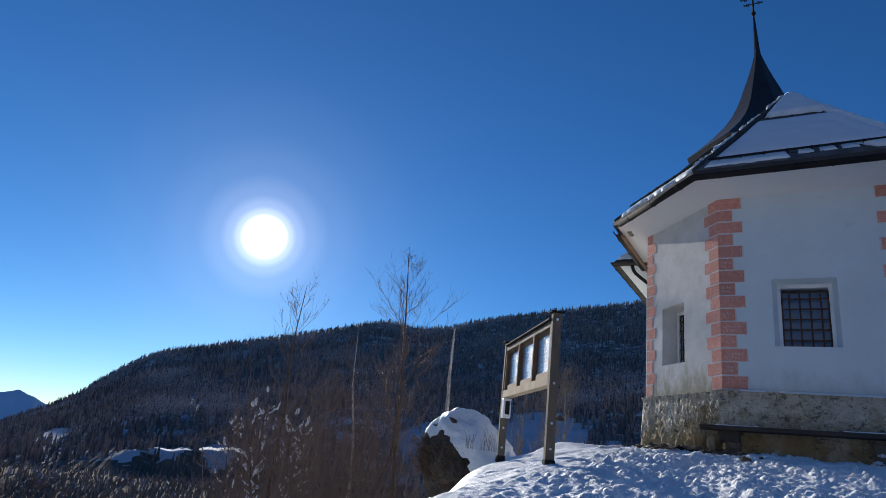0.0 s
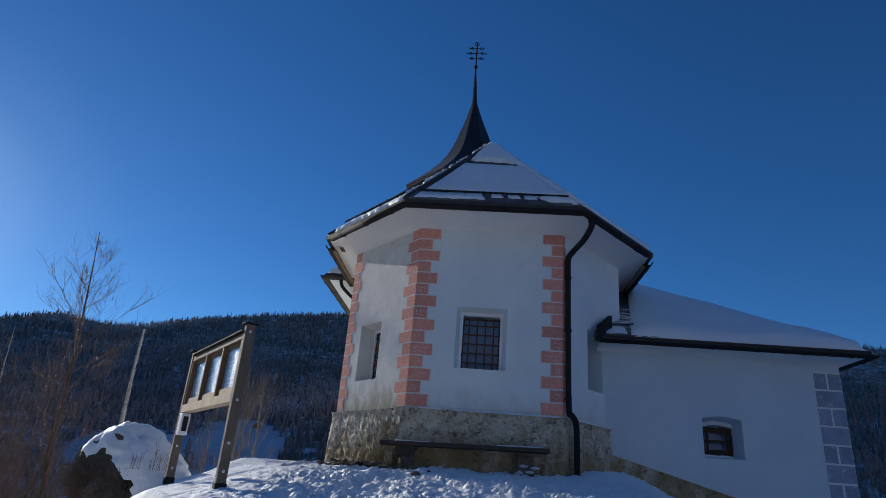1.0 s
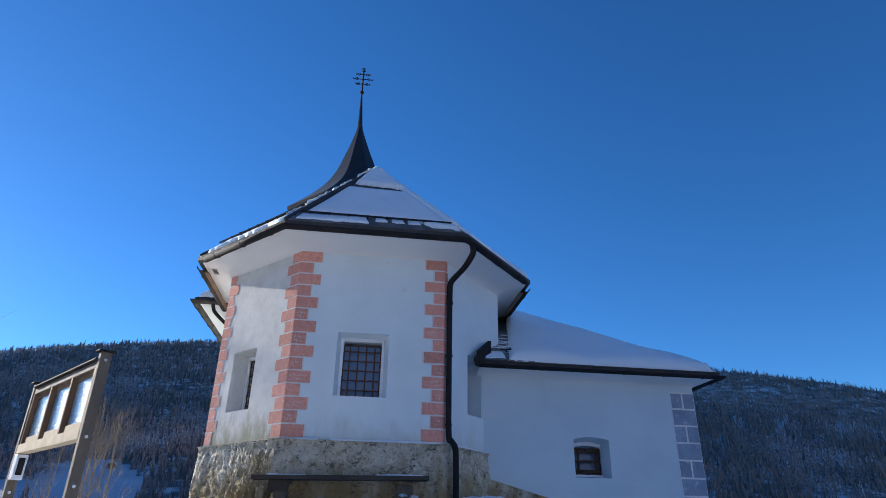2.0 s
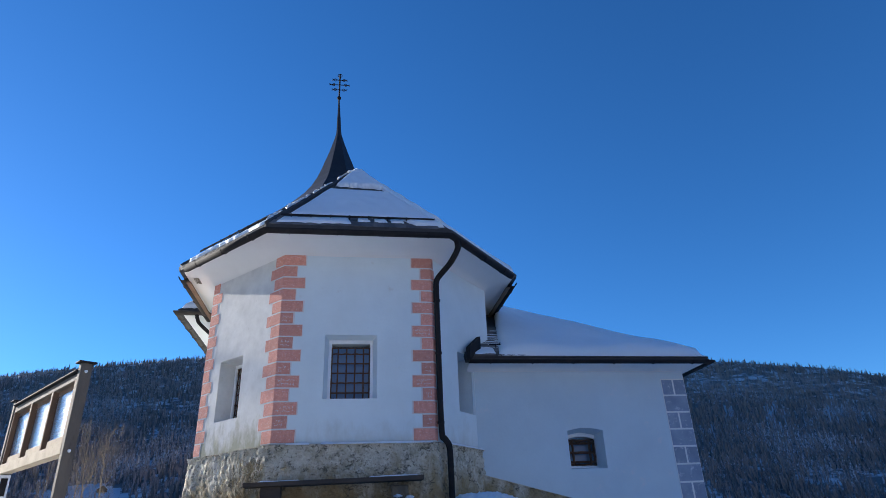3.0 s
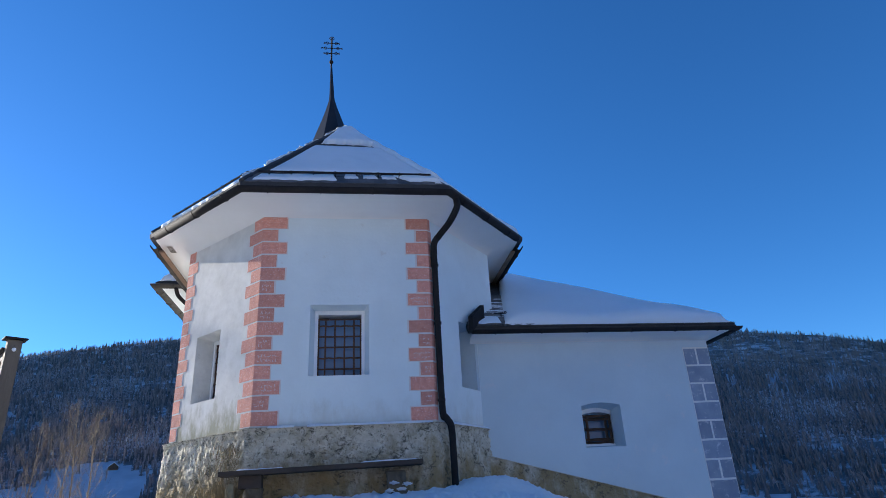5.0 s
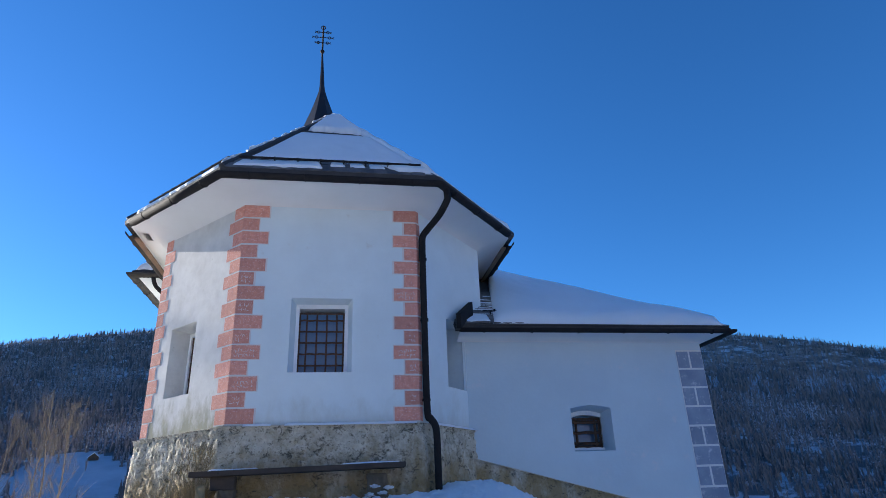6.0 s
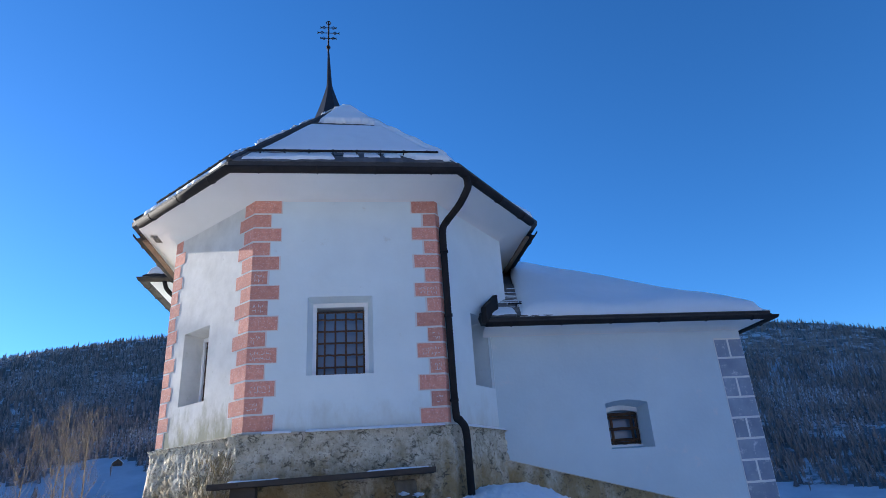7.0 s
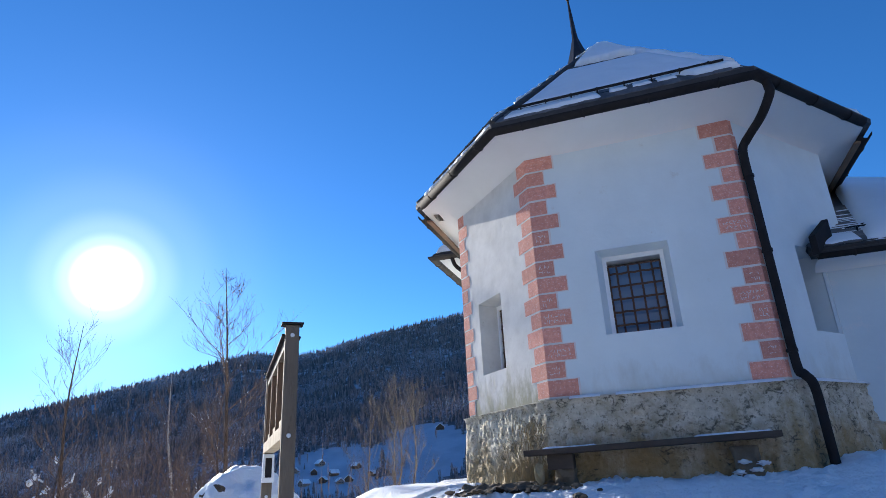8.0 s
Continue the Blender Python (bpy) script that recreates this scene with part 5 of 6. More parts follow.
bpart("rain_cap", (w_in, 0.17, 0.02), (blen / 2, 0, 1.36), METAL, rot=Matrix.Rotation(radians(-7), 4, "X"))
bpart("bottom_rail", (w_in, 0.12, 0.12), (blen / 2, 0, 0.525), WOOD_RAIL, "bottom rail with sunlight put into its pale colour")
bpart("back_board", (w_in, 0.018, 0.68), (blen / 2, 0.045, 0.925), WOOD_BROWN)
cell = w_in / 3
for k in range(4):
    bpart("mullion", (0.055, 0.10, 0.68), (0.05 + min(max(k * cell, 0.03), w_in - 0.03), 0, 0.925), WOOD_BROWN, bevel=0.005)
for k in range(3):
    cx = 0.05 + (k + 0.5) * cell
    bpart("panel_frame", (cell - 0.08, 0.02, 0.06), (cx, 0.02, 1.235), WOOD_BROWN, bevel=0.003)
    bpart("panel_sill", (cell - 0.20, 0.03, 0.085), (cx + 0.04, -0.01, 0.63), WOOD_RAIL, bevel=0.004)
    bpart("notice_sheet", (cell - 0.10, 0.004, 0.59), (cx, 0.022, 0.90), PAPER, "pale grey-blue notice behind a clear sheet", bevel=0.0)
    g = bpart("clear_sheet", (cell - 0.085, 0.005, 0.60), (cx, 0.006, 0.90), CLEAR, bevel=0.0)
    g.visible_shadow = False
    # unreadable lines of print
    bm = bmesh.new()
    rnd = random.Random(50 + k)
    for i in range(7):
        wl_ = rnd.uniform(0.12, 0.3)
        box(bm, (wl_, 0.002, 0.012), BM @ Matrix.Translation((cx - 0.17 + wl_ / 2, 0.0185, 1.10 - 0.06 * i - (0.05 if i > 3 else 0))))
    kid("print_line", bm, MORTAR, board)
mail = thing("leaflet_box", "small white leaflet box on the notice board post", "box", tuple(BM @ Vector((0.06, -0.02, 0.2))))
bm = bmesh.new()
box(bm, (0.16, 0.13, 0.32), BM @ Matrix.Translation((0.135, 0.0, 0.295)), 0.01)
kid("case", bm, WHITE_BOX, mail)
bm = bmesh.new()
box(bm, (0.012, 0.075, 0.22), BM @ Matrix.Translation((0.219, 0.0, 0.30)), 0.004)
kid("slot", bm, METAL, mail, "dark slot")

# ---------------------------------------------------------------- snow-capped boulder and snag
def boulder(name, at, size, label, cap=True):
    t = thing(name, label, "rock", at)
    for layer in ("stone", "snow_cap") if cap else ("stone",):
        bm = bmesh.new()
        bmesh.ops.create_icosphere(bm, subdivisions=5 if cap else 3, radius=1.0)
        if layer == "snow_cap":
            bmesh.ops.delete(bm, geom=[v for v in bm.verts if v.co.z + 0.7 * v.co.x + 0.5 * v.co.y + 0.3 * noise.noise(v.co * 1.7) + 0.22 * noise.noise(v.co * 5) < -0.22], context="VERTS")
        for v in bm.verts:
            d = v.co.normalized()
            cover = smooth(-0.34, 0.25, d.z + 0.7 * d.x + 0.5 * d.y + 0.3 * noise.noise(d * 1.7))
            f = 1 + 0.22 * noise.noise(d * 1.4 + Vector(at)) + (0.10 * noise.noise(d * 4 + Vector(at)) + 0.05 * noise.noise(d * 11) if layer == "stone" else 0.03 * noise.noise(d * 3))
            v.co = Vector((d.x * size[0], d.y * size[1], d.z * size[2] * (1.0 if d.z > 0 else 1.3))) * f
            if layer == "snow_cap":
                v.co += (d * 0.085 + Vector((0, 0, 0.05))) * cover - d * 0.06 * (1 - cover) + d * 0.025 * noise.noise(d * 7)
            if layer == "snow_cap":
                v.co += Vector((0.38 * smooth(0.1, 0.9, d.x) * (1 - 0.6 * smooth(-0.2, 0.9, d.z)), 0, -0.10 * smooth(0.2, 1.0, d.x))) + d * (0.09 * noise.noise(d * 2.3 + Vector((5, 1, 2))) + 0.05 * noise.noise(d * 6) + 0.035 * noise.noise(d * 10) + 0.016 * noise.noise(d * 20))
            v.co += Vector(at)
        kid(layer, bm, ROCK if layer == "stone" else SNOW, t, smooth=layer == "snow_cap")
    return t


boulder("boulder", (-5.14, 0.95, -0.58), (0.80, 0.75, 0.78), "dark boulder with a thick snow cap beside the notice board")
bm = bmesh.new()
bmesh.ops.create_icosphere(bm, subdivisions=3, radius=1.0)
for v in bm.verts:
    q = Vector((v.co.x * 0.08, v.co.y * 0.06, v.co.z * 0.04 - 0.35 * v.co.x * 0.08)) * (1 + 0.7 * noise.noise(v.co * 1.6))
    v.co = q + Vector((-4.95, 0.17, 0.10))
nub = part("rock_nub", bm, ROCK)
tagged(nub, "small rock point breaking through the boulder's snow", "rock")
snag = thing("snag", "thin lichen-covered dead trunk behind the boulder", "dead tree", (-12.6, 13.4, -3.0))
bm = bmesh.new()
pts = spline([(-12.55, 13.45, -9.0), (-12.6, 13.4, 1.0), (-12.68, 13.45, 3.0), (-12.66, 13.4, 4.95)], 10)
tube(bm, pts, [0.095 - 0.045 * i / len(pts) + 0.014 * math.sin(i * 1.9) for i in range(len(pts))], 8)
kid("trunk", bm, BIRCH, snag)


# dry stalks: tangle on the plinth corner, tufts at the boulder
def stalks(name, label, count, place, height, seed, mat=STRAW, r=0.004, lean=0.35):
    rnd = random.Random(seed)
    bm = bmesh.new()
    for _ in range(count):
        p, push = place(rnd)
        h = rnd.uniform(*height)
        a = rnd.uniform(0, 2 * math.pi)
        q = Vector((math.cos(a), math.sin(a), 0)) * lean * h * rnd.uniform(0.2, 1.0) + Vector(push) * h
        mid = Vector(p) + q * 0.35 + Vector((0, 0, h * 0.6))
        tip = Vector(p) + q + Vector((0, 0, h * rnd.uniform(0.55, 1.0)))
        tube(bm, [Vector(p), mid, tip], [r, r * 0.8, r * 0.4], 3, cap=False)
    ob = part(name, bm, mat)
    return tagged(ob, label, "dry plants", kind="stuff")


nL = Vector((-U_L.y, U_L.x))
nL = nL if nL.y < 0 else -nL


def by_corner(rnd):
    s = abs(rnd.gauss(0.35, 0.45))
    o = 0.12 + abs(rnd.gauss(0, 0.10))
    p = P0 + U_L * min(s, 2.1) + nL * o
    return (p.x, p.y, rnd.uniform(-0.08, 0.05)), (-nL.x * 0.1, -nL.y * 0.1, 0)


def creeper(rnd):
    s = abs(rnd.gauss(0.35, 0.32))
    p = P0 + U_L * min(s, 1.6) + nL * rnd.uniform(0.12, 0.16)
    return (p.x, p.y, rnd.uniform(0.0, 0.65)), (0, 0, 0)


stalks("dry_grass", "straw-coloured dry grass tangled at the foot of the plinth", 260, by_corner, (0.08, 0.30), 61)
stalks("dry_creeper", "dry pale creeper clinging to the plinth corner", 240, creeper, (0.05, 0.20), 62, r=0.005, lean=1.0)
def on_boulder(rnd):
    d = Vector((rnd.uniform(-0.95, 0.3), rnd.uniform(-1.0, -0.35), rnd.uniform(-0.9, 0.05))).normalized()
    return (-5.14 + d.x * 0.82, 0.95 + d.y * 0.76, -0.58 + d.z * 0.85), (d.x * 0.5, d.y * 0.5, 0)


stalks("dry_weeds", "dark dry weeds growing over the boulder", 900, on_boulder, (0.06, 0.30), 63, mat=BARK, r=0.006, lean=1.1)
stalks("dry_stems", "thin dry stems poking out of the snow", 40, lambda r: ((-4.35 + r.uniform(-0.25, 0.25), 0.35 + r.uniform(-0.3, 0.3), -0.4), (0, 0, 0)), (0.25, 0.5), 64, mat=TWIG)

# bare soil and litter along the foot of the plinth
bm = bmesh.new()
grid = {}
for i in range(60):
    for j in range(40):
        p = Vector((-1.5 + 0.028 * i, -1.2 + 0.028 * j))
        if ((p.x + 0.5) / 0.75) ** 2 + ((p.y + 0.45) / 0.5) ** 2 + 0.7 * noise.noise((i * 0.12, j * 0.12, 3.0)) + 0.6 * noise.noise((i * 0.4, j * 0.4, 1.0)) < 0.75:
            grid[i, j] = bm.verts.new((p.x, p.y, trodden(p.x, p.y) + 0.045 + 0.03 * noise.noise((p.x * 9, p.y * 9, 2.0)) + 0.02 * noise.noise((p.x * 25, p.y * 25, 4.0))))
for i, j in list(grid):
    ring_ = [grid.get(q) for q in ((i, j), (i + 1, j), (i + 1, j + 1), (i, j + 1))]
    if all(ring_):
        bm.faces.new(ring_)
bmesh.ops.delete(bm, geom=[v for v in bm.verts if not v.link_faces], context="VERTS")
tagged(part("bare_soil", bm, SOIL, smooth=True), "brown bare soil and litter melted out along the plinth", "soil", kind="stuff")

# clods of soil and stones on the trodden strip
rnd = random.Random(71)
for k in range(42):
    bm = bmesh.new()
    bmesh.ops.create_icosphere(bm, subdivisions=2, radius=1.0)
    s = rnd.uniform(0.015, 0.06)
    x, y = rnd.gauss(-0.45, 0.5), rnd.gauss(-0.50, 0.16)
    x, y = (x, y) if not (-0.15 < x < 0.2 and y > -0.4) else (x - 0.5, y - 0.1)
    for v in bm.verts:
        v.co = Vector((v.co.x * s * 1.3, v.co.y * s, v.co.z * s * 0.6)) * (1 + 0.4 * noise.noise(v.co * 1.7 + Vector((k, 0, 0)))) + Vector((x, y, trodden(x, y) + s * 0.15))
    tagged(part("clod", bm, SOIL if k % 3 else ROCK), "brown clod of soil lying on the snow by the bench", "clod", "clods by the bench")
bm = bmesh.new()
bmesh.ops.create_icosphere(bm, subdivisions=3, radius=1.0)
for v in bm.verts:
    v.co = Vector((v.co.x * 0.06, v.co.y * 0.05, v.co.z * 0.11)) * (1 + 0.5 * noise.noise(v.co * 1.4)) + Vector((-0.14, -0.36, 0.08))
tagged(part("yellow_stone", bm, STRAW), "pale yellow stone leaning on the bench support", "stone")


# ---------------------------------------------------------------- bare trees
def bare_tree(name, base, top, label, seed, trunk_mat, twig_mat, r=0.11, limbs=26, first=0.3, reach=0.34, rise=0.9, twigs=7, snow=0, wob=0.25, fine=0.0048, clump=1.0):
    """A leafless tree: a bent, tapered trunk, limbs that divide into fine twigs."""
    rnd = random.Random(seed)
    t = thing(name, label, "tree", base)
    base, top = Vector(base), Vector(top)
    h = (top - base).length
    bm = bmesh.new()
    line = spline([base.lerp(top, s) + (Vector((rnd.uniform(-wob, wob), rnd.uniform(-wob, wob), 0)) if 0 < s < 1 else Vector()) for s in (0, 0.2, 0.4, 0.6, 0.8, 1.0)], 5)
    n = len(line)
    tube(bm, line, [r * (1 - 0.93 * i / (n - 1)) for i in range(n)], 8)
    kid("trunk", bm, trunk_mat, t, smooth=True)
    bm = bmesh.new()
    sb = bmesh.new()

    def grow(p, d, length, rad, depth):
        pts = [p]
        q = p.copy()
        for k in range(4):
            d = (d + Vector((rnd.uniform(-0.22, 0.22), rnd.uniform(-0.22, 0.22), rnd.uniform(-0.05, 0.22)))).normalized()
            q = q + d * length / 4
            pts.append(q.copy())
        tube(bm, pts, [max(fine * 0.6, rad * (1 - 0.2 * k)) for k in range(5)], 4 if depth < 1 else 3, cap=False)
        if snow and depth < 2 and rnd.random() < snow:
            i0 = rnd.randint(0, 2)
            lift = Vector((0, 0, rad + 0.004))
            for i in range(i0, min(4, i0 + rnd.randint(1, 3))):
                for s in (0.0, 0.33, 0.66):
                    if rnd.random() < 0.5:
                        c = pts[i].lerp(pts[i + 1], s + rnd.uniform(0, 0.2)) + lift
                        w = clump * rnd.uniform(0.006, 0.014) * (1.8 if rnd.random() < 0.15 else 1.0)
                        bmesh.ops.create_icosphere(sb, subdivisions=1, radius=w, matrix=Matrix.Translation(c) @ (pts[i + 1] - pts[i]).to_track_quat("X", "Z").to_matrix().to_4x4() @ Matrix.Diagonal((rnd.uniform(1.0, 2.0), rnd.uniform(0.7, 1.2), rnd.uniform(0.45, 0.8), 1)))
        if depth < 2:
            for k in range(twigs if depth == 0 else max(2, twigs - 5)):
                s = rnd.uniform(0.25, 1.0)
                i = min(3, int(s * 4))
                pp = pts[i].lerp(pts[i + 1], s * 4 - i)
                dd = (d + Vector((rnd.uniform(-0.8, 0.8), rnd.uniform(-0.8, 0.8), rnd.uniform(-0.2, 0.7)))).normalized()
                grow(pp, dd, length * rnd.uniform(0.35, 0.65), max(fine, rad * 0.5), depth + 1)

    for k in range(limbs):
        s = first + (0.98 - first) * (k / limbs) ** 0.9
        p = line[min(n - 1, int(s * (n - 1)))]
        a = rnd.uniform(0, 2 * math.pi)
        d = Vector((math.cos(a), math.sin(a), rise * rnd.uniform(0.5, 1.4))).normalized()
        grow(p.copy(), d, h * reach * (1.12 - s) * (0.35 + 0.75 * smooth(first, first + 0.3, s)) * rnd.uniform(0.6, 1.1), max(0.007, r * 0.30 * (1.1 - s)), 0)
    kid("crown", bm, twig_mat, t)
    if snow and len(sb.verts):
        tagged(kid("bough_snow", sb, SNOW, t, smooth=True), kind="stuff")
    else:
        sb.free()
    return t


def footing(x, y):
    return (x, y, land(x, y) - 0.15)


bare_tree("bare_tree", footing(-14.5, 13.5), (-15.4, 12.8, 8.95), "tall brown leafless tree with snow on its boughs", 81, BARK, TWIG, r=0.15, limbs=38, first=0.45, reach=0.36, twigs=8, snow=0.22, clump=1.6)
bare_tree("birch", footing(-16.7, 13.0), (-17.9, 13.0, 4.7), "slender leafless birch with a pale trunk among the brushwood", 82, BIRCH, TWIG, r=0.14, limbs=26, first=0.4, reach=0.30, twigs=7)
bare_tree("bare_tree", footing(-15.5, 6.9), (-15.83, 6.7, 5.2), "leafless brown tree on the slope below the knoll", 83, BARK, TWIG, r=0.12, limbs=26, first=0.55, reach=0.34, twigs=7)
bare_tree("bare_tree", footing(-14.6, 11.6), (-13.6, 11.2, 4.2), "leaning leafless brown tree in the brushwood", 84, BARK, TWIG, r=0.09, limbs=30, first=0.3, reach=0.40, twigs=8, snow=0.2)
for k, (x, y, zt) in enumerate(((-21.0, 11.5, 2.1), (-19.6, 9.6, 0.9), (-22.6, 11.2, 0.4), (-20.2, 12.6, 1.2), (-18.4, 11.4, 0.2))):
    bare_tree("snowy_tree", footing(x, y), (x - 0.3, y - 0.2, zt), "leafless tree with clumps of snow on its boughs", 95 + k, BARK, TWIG, r=0.12, limbs=30, first=0.5, reach=0.26, rise=0.7, twigs=6, snow=0.2, clump=4.6, fine=0.006)
for k, (x, y, zt) in enumerate(((-9.45, 14.0, 3.3), (-8.36, 14.0, 3.95), (-7.75, 14.0, 3.6), (-7.95, 13.6, 2.9))):
    bare_tree("willow", footing(x, y), (x + 0.25, y, zt), "pale sunlit leafless willow rising behind the snow crest", 90 + k, PALE_TWIG, PALE_TWIG, r=0.06, limbs=22, first=0.40, reach=0.40, rise=1.5, twigs=8, fine=0.0032)

# brushwood on the steep slope below the knoll
rnd = random.Random(101)
bm = bmesh.new()
for k in range(170):
    az_ = rnd.uniform(32.5, 47.5)
    a, r = radians(az_), rnd.uniform(22, 40)
    p = Vector(footing(1.1 - math.sin(a) * r, -10.9 + math.cos(a) * r))
    crest = (1.0 + 7.5 * smooth(32, 36.5, az_) * (1 - smooth(41.5, 47.5, az_))) * rnd.random() ** 0.8 - 6.0 * rnd.random() ** 2
    h = max(2.0, r * math.tan(radians(crest)) - 0.55 - p.z)
    d = Vector((rnd.uniform(-0.22, 0.22), rnd.uniform(-0.22, 0.22), 1)) * h
    bend = Vector((rnd.uniform(-0.4, 0.4), rnd.uniform(-0.4, 0.4), 0))
    tube(bm, [p, p + d * 0.5 + bend, p + d], [0.03, 0.018, 0.006], 3, cap=False)
    for _ in range(20):
        s = rnd.uniform(0.40, 0.98)
        q = p.lerp(p + d, s) + bend * (1 - abs(2 * s - 1))
        e = q + Vector((rnd.uniform(-1, 1), rnd.uniform(-1, 1), rnd.uniform(0.1, 0.9))) * rnd.uniform(0.6, 1.5)
        tube(bm, [q, q.lerp(e, 0.5) + Vector((0, 0, -0.05)), e], [0.009, 0.007, 0.004], 3, cap=False)
        for _ in range(3):
            g_ = q.lerp(e, rnd.uniform(0.3, 0.9))
            tube(bm, [g_, g_ + Vector((rnd.uniform(-0.4, 0.4), rnd.uniform(-0.4, 0.4), rnd.uniform(0.0, 0.5)))], [0.005, 0.003], 3, cap=False)
for _ in range(45):
    a = radians(rnd.uniform(19, 27))
    r = rnd.uniform(19, 26)
    p = Vector(footing(0.5 - math.sin(a) * r, -9 + math.cos(a) * r))
    d = Vector((rnd.uniform(-0.25, 0.35), rnd.uniform(-0.3, 0.3), 1)) * (rnd.uniform(0.2, 1.3) - p.z)
    tube(bm, [p, p + d * 0.5 + Vector((rnd.uniform(-0.1, 0.1), 0, 0)), p + d], [0.014, 0.009, 0.004], 3, cap=False)
    for _ in range(5):
        q = p + d * rnd.uniform(0.45, 0.95)
        e = q + Vector((rnd.uniform(-0.35, 0.35), rnd.uniform(-0.35, 0.35), rnd.uniform(0.15, 0.6)))
        tube(bm, [q, q.lerp(e, 0.5) + Vector((0, 0, -0.03)), e], [0.006, 0.005, 0.003], 3, cap=False)
tagged(part("brushwood", bm, TWIG), "reddish-brown leafless brushwood covering the slope", "brushwood", kind="stuff")


# ---------------------------------------------------------------- far woods and village
def woods(name, label, mat, count, spans, seed, shape, rmin=430, rmax=1830, tall=1.0):
    rnd = random.Random(seed)
    verts, faces = [], []
    tries = 0
    made = 0
    while made < count and tries < count * 4:
        tries += 1
        a0, a1 = spans[rnd.randrange(len(spans))]
        az = rnd.uniform(a0, a1)
        r = rmin + (rmax - rmin) * rnd.random() ** 0.8
        a = radians(az)
        x, y = EYE.x - math.sin(a) * r, EYE.y + math.cos(a) * r
        if is_field(x, y) and rnd.random() > (0.015 if r > 400 else 0.3):
            continue
        if is_glade(x, y) and rnd.random() > 0.6:
            continue
        thin = noise.noise((x * 0.007, y * 0.007, 21.0))
        if r < 1700 and thin > 0.30 and rnd.random() < 0.6:
            continue
        made += 1
        z = land(x, y) - 1.0
        h = rnd.uniform(13, 27) * (0.8 if r > 1700 or r < 950 else 1.0) * tall
        base = len(verts)
        if shape == "cone":
            w = h * rnd.uniform(0.13, 0.19)
            for k, (f0, f1, g) in enumerate(((0.04, 0.55, 1.0), (0.32, 0.80, 0.7), (0.6, 1.0, 0.42))):
                b = len(verts)
                t0 = rnd.uniform(0, 6.28)
                for i in range(5):
                    q = t0 + i * 1.2566
                    ww = w * g * rnd.uniform(0.75, 1.25)
                    verts.append((x + math.cos(q) * ww, y + math.sin(q) * ww, z + h * (f0 + rnd.uniform(-0.03, 0.03))))
                verts.append((x, y, z + h * f1))
                for i in range(5):
                    faces.append((b + i, b + (i + 1) % 5, b + 5))
                if k:
                    faces.append((base, base + 5, b + 5))
        else:
            w = h * rnd.uniform(0.12, 0.22)
            for k in range(6):
                q = rnd.uniform(0, 6.28)
                ww = w * rnd.uniform(0.3, 1.0)
                zt = z + h * rnd.uniform(0.6, 1.0)
                b = len(verts)
                verts += [(x - 0.2, y, z + h * 0.1), (x + 0.2, y + 0.15, z + h * 0.1), (x + math.cos(q) * ww, y + math.sin(q) * ww, zt), (x + math.cos(q) * ww * 0.6 + 0.5, y + math.sin(q) * ww * 0.6, zt - h * 0.1)]
                faces += [(b, b + 1, b + 3), (b, b + 3, b + 2)]
    ob = raw(name, verts, faces, mat)
    tagged(ob, label, "forest", kind="stuff")


VIEW_L, VIEW_R, HID = (8, 66), (-58, -26), (-26, 8)
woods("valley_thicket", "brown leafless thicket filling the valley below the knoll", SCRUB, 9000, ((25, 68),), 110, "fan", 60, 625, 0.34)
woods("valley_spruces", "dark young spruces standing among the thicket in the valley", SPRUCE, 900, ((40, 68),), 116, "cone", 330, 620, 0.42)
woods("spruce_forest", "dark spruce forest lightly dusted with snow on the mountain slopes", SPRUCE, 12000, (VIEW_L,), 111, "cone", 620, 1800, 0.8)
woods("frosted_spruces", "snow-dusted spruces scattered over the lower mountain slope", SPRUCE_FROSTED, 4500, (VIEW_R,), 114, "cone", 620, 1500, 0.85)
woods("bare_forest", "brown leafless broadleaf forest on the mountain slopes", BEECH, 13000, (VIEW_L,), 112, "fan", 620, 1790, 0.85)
woods("bare_hillside_forest", "leafless forest, its brown paled for haze, with snow between the trunks", BEECH_PALE, 13000, (VIEW_R,), 115, "fan", 620, 1790, 0.85)
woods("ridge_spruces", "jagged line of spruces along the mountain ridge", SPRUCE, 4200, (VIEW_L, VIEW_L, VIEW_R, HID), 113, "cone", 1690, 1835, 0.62)


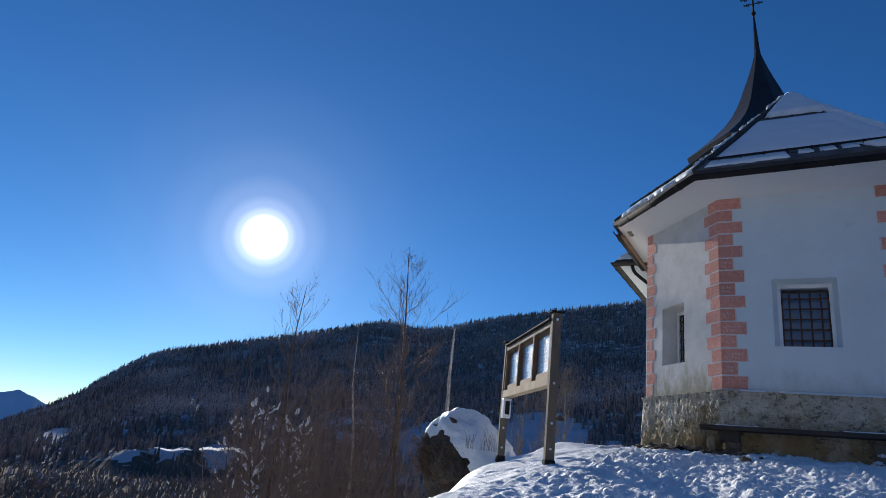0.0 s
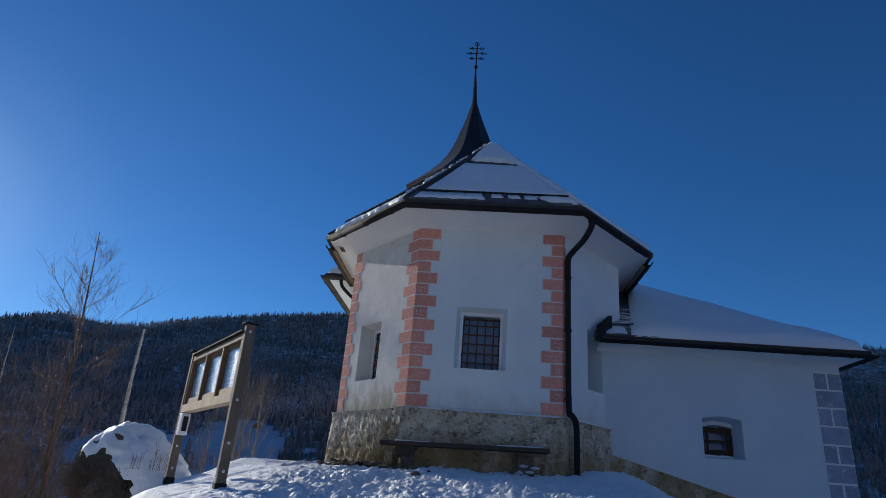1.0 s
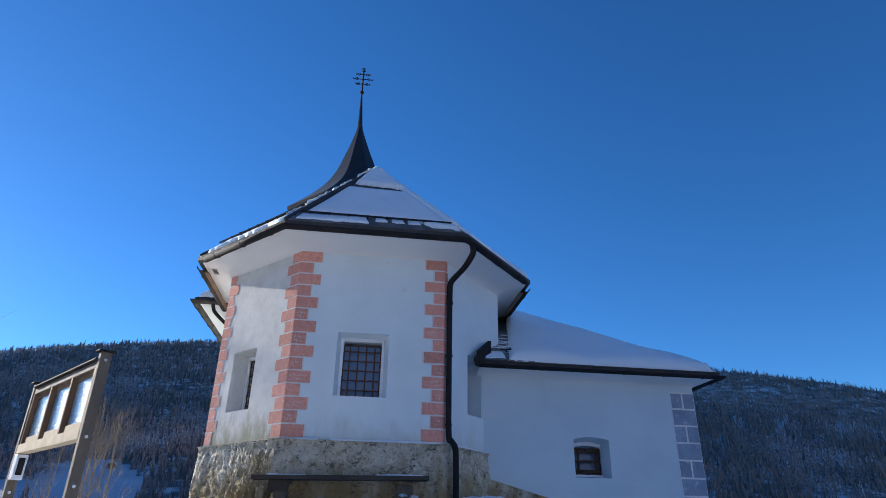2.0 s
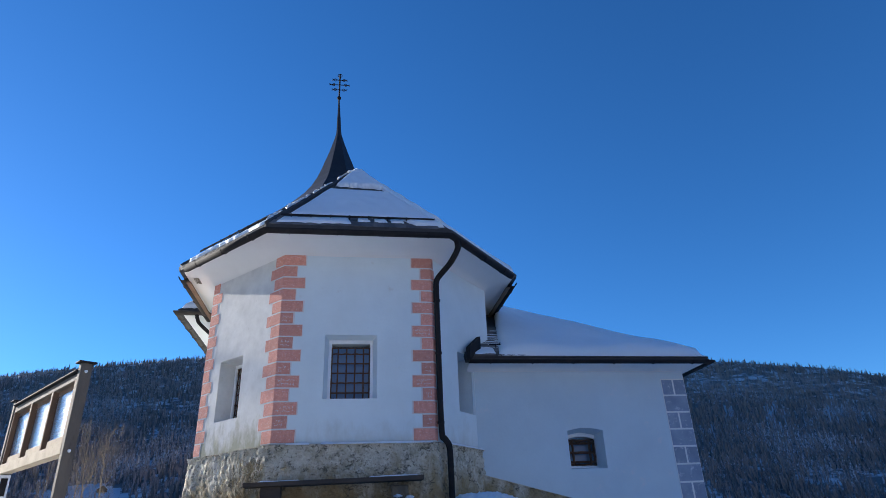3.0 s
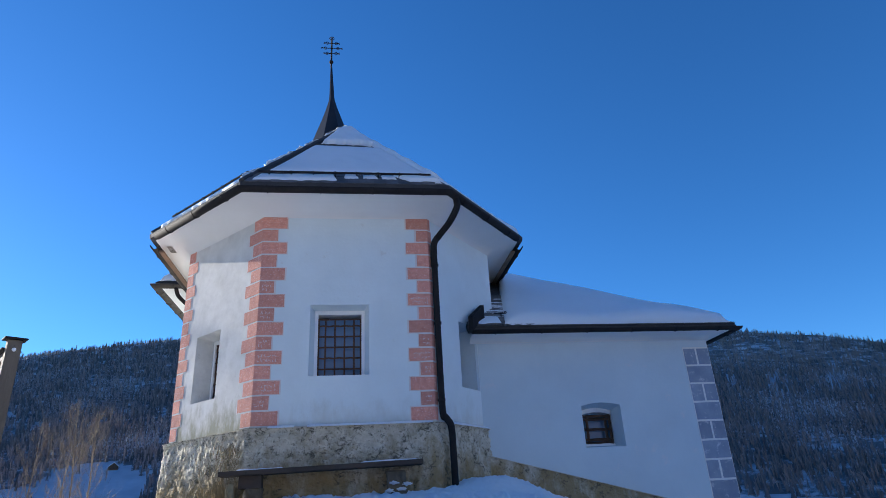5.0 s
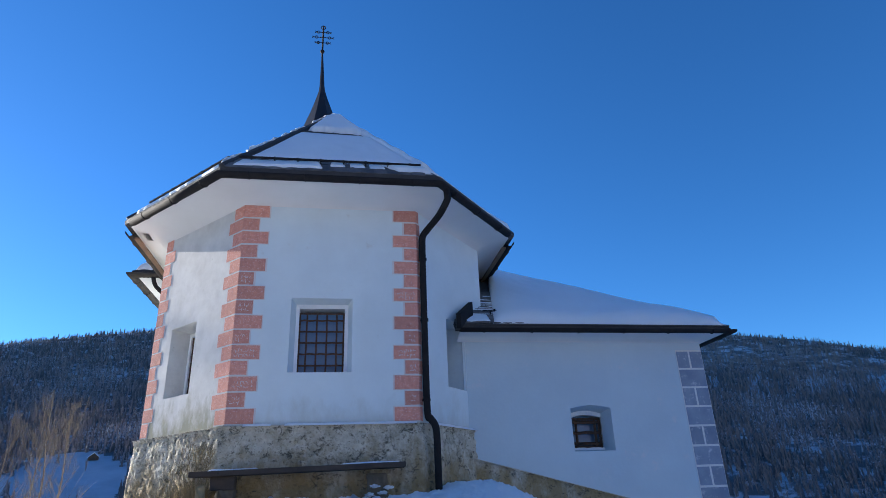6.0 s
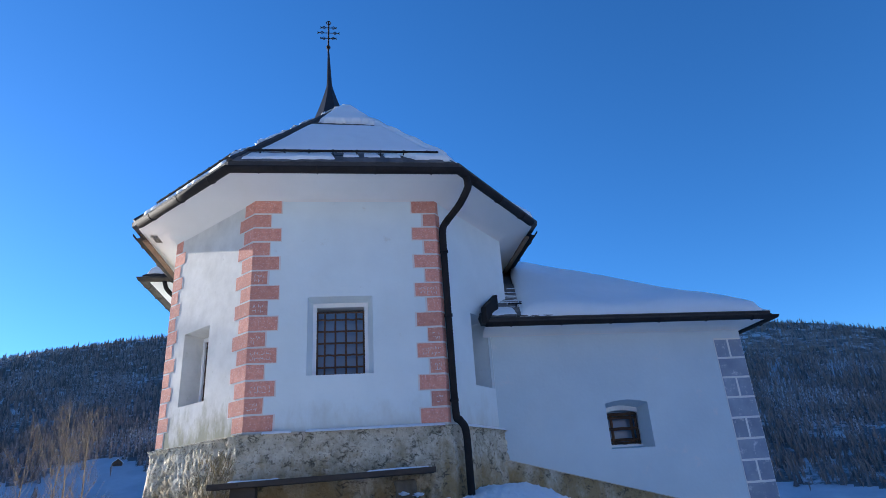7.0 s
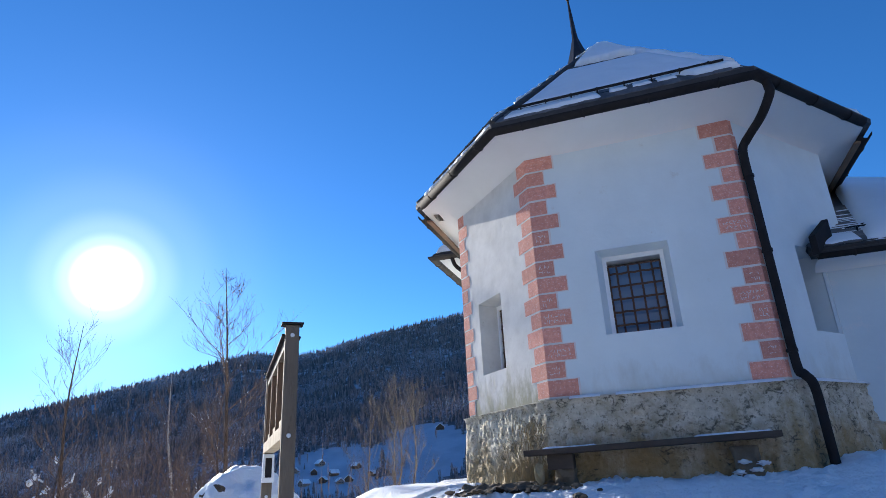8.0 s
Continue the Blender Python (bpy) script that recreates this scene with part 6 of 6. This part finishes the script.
def house(az, r, w, d, h, turn, wood, label):
    w, d, h = 0.75 * w, 0.75 * d, 0.75 * h
    a = radians(az)
    x, y = EYE.x - math.sin(a) * r, EYE.y + math.cos(a) * r
    z = land(x, y) - 1.0
    t = thing("house", label, "house", (x, y, z), "village houses")
    m = Matrix.Translation((x, y, z)) @ Matrix.Rotation(radians(turn), 4, "Z")
    bm = bmesh.new()
    pr = [(-w / 2, 0), (w / 2, 0), (w / 2, h), (0, h + w * 0.42), (-w / 2, h)]
    f = [bm.verts.new(m @ Vector((u, -d / 2, v))) for u, v in pr]
    g = [bm.verts.new(m @ Vector((u, d / 2, v))) for u, v in pr]
    bm.faces.new(f)
    bm.faces.new(g)
    for i in range(5):
        bm.faces.new((f[i], f[(i + 1) % 5], g[(i + 1) % 5], g[i]))
    kid("wall", bm, HOUSE_WOOD if wood else HOUSE_WALL, t)
    for s in (-1, 1):
        bm = bmesh.new()
        p = [Vector((s * (w / 2 + 1.0), -d / 2 - 1, h - 0.7)), Vector((s * (w / 2 + 1.0), d / 2 + 1, h - 0.7)), Vector((0, d / 2 + 1, h + w * 0.42 + 0.1)), Vector((0, -d / 2 - 1, h + w * 0.42 + 0.1))]
        up = [bm.verts.new(m @ (q + Vector((0, 0, 0.7)))) for q in p]
        lo = [bm.verts.new(m @ q) for q in p]
        bm.faces.new(up)
        bm.faces.new(lo)
        for i in range(4):
            bm.faces.new((up[i], up[(i + 1) % 4], lo[(i + 1) % 4], lo[i]))
        kid("roof", bm, SNOW, t, "snow-covered roof slope")
    for k in range(3):
        for fl in range(1 if wood else 2):
            bm = bmesh.new()
            box(bm, (1.1, 0.3, 1.4), m @ Matrix.Translation(((k - 1) * w * 0.28, -d / 2 - 0.05, 1.8 + fl * 2.7)))
            kid("window", bm, SLATE, t)
    return t


PALE, DARK = "village house with a snow-covered gable roof", "dark timber village house under a snowy roof"
for az, r, w, d, h, turn, wood, label in (
        (19.3, 872, 14, 11, 5, 25, True, "brown timber barn with a snowy roof in the clearing"), (31.2, 742, 11, 14, 5, -20, False, PALE), (30.4, 775, 10, 12, 5, 30, True, DARK),
        (29.6, 745, 10, 12, 5, 10, True, DARK), (29.9, 800, 11, 13, 5, 60, False, PALE), (28.7, 760, 10, 12, 5, -40, True, DARK), (28.2, 735, 10, 12, 4, 45, False, PALE),
        (27.4, 738, 12, 9, 4, 15, True, DARK), (26.8, 772, 10, 12, 5, 70, True, DARK), (32.0, 790, 10, 12, 5, 20, False, PALE), (25.3, 745, 9, 11, 4, -15, True, DARK)):
    house(az, r, w, d, h, turn, wood, label)

# the face of the sun itself, low over the ridge
DISC_AZ, DISC_EL = radians(SUN_AZ), radians(SUN_EL)
disc_way = Vector((-math.sin(DISC_AZ) * math.cos(DISC_EL), math.cos(DISC_AZ) * math.cos(DISC_EL), math.sin(DISC_EL)))
bm = bmesh.new()
bmesh.ops.create_circle(bm, cap_ends=True, segments=96, radius=SUN_REACH)
sun_face = part("sun_face", bm, sun_material())
sun_face.matrix_world = look(disc_way * 4300 + Vector((1, -10, 0)), (1, -10, 0))
tagged(sun_face, "blinding white low winter sun in a clear sky", "sun", kind="structure")


# a peak far down the valley, the haze put into its bluish colour
verts, faces = [], []
n, rows_ = 90, 10
for i in range(n + 1):
    az = 56.5 + 16 * i / n
    a = radians(az)
    top = 0.93 - 0.40 * abs(az - 63.9) + 0.25 * smooth(66, 69, az) + 0.07 * noise.noise((az * 1.3, 0, 0)) + 0.03 * noise.noise((az * 5, 3, 0))
    for j in range(rows_ + 1):
        f = j / rows_
        r = 4400 + 1150 * f
        el = -5.5 + (max(top, -2.5) + 5.5) * f ** 0.85 + 0.10 * math.sin(math.pi * f) * noise.noise((az * 1.6, f * 4, 2.0))
        verts.append((EYE.x - math.sin(a) * r, EYE.y + math.cos(a) * r, math.tan(radians(el)) * r))
for i in range(n):
    for j in range(rows_):
        k = i * (rows_ + 1) + j
        faces.append((k, k + rows_ + 1, k + rows_ + 2, k + 1))
tagged(raw("far_mountain", verts, faces, FAR_PEAK, smooth=True), "peak far down the valley with blue haze put into its colour", "mountain", kind="structure")
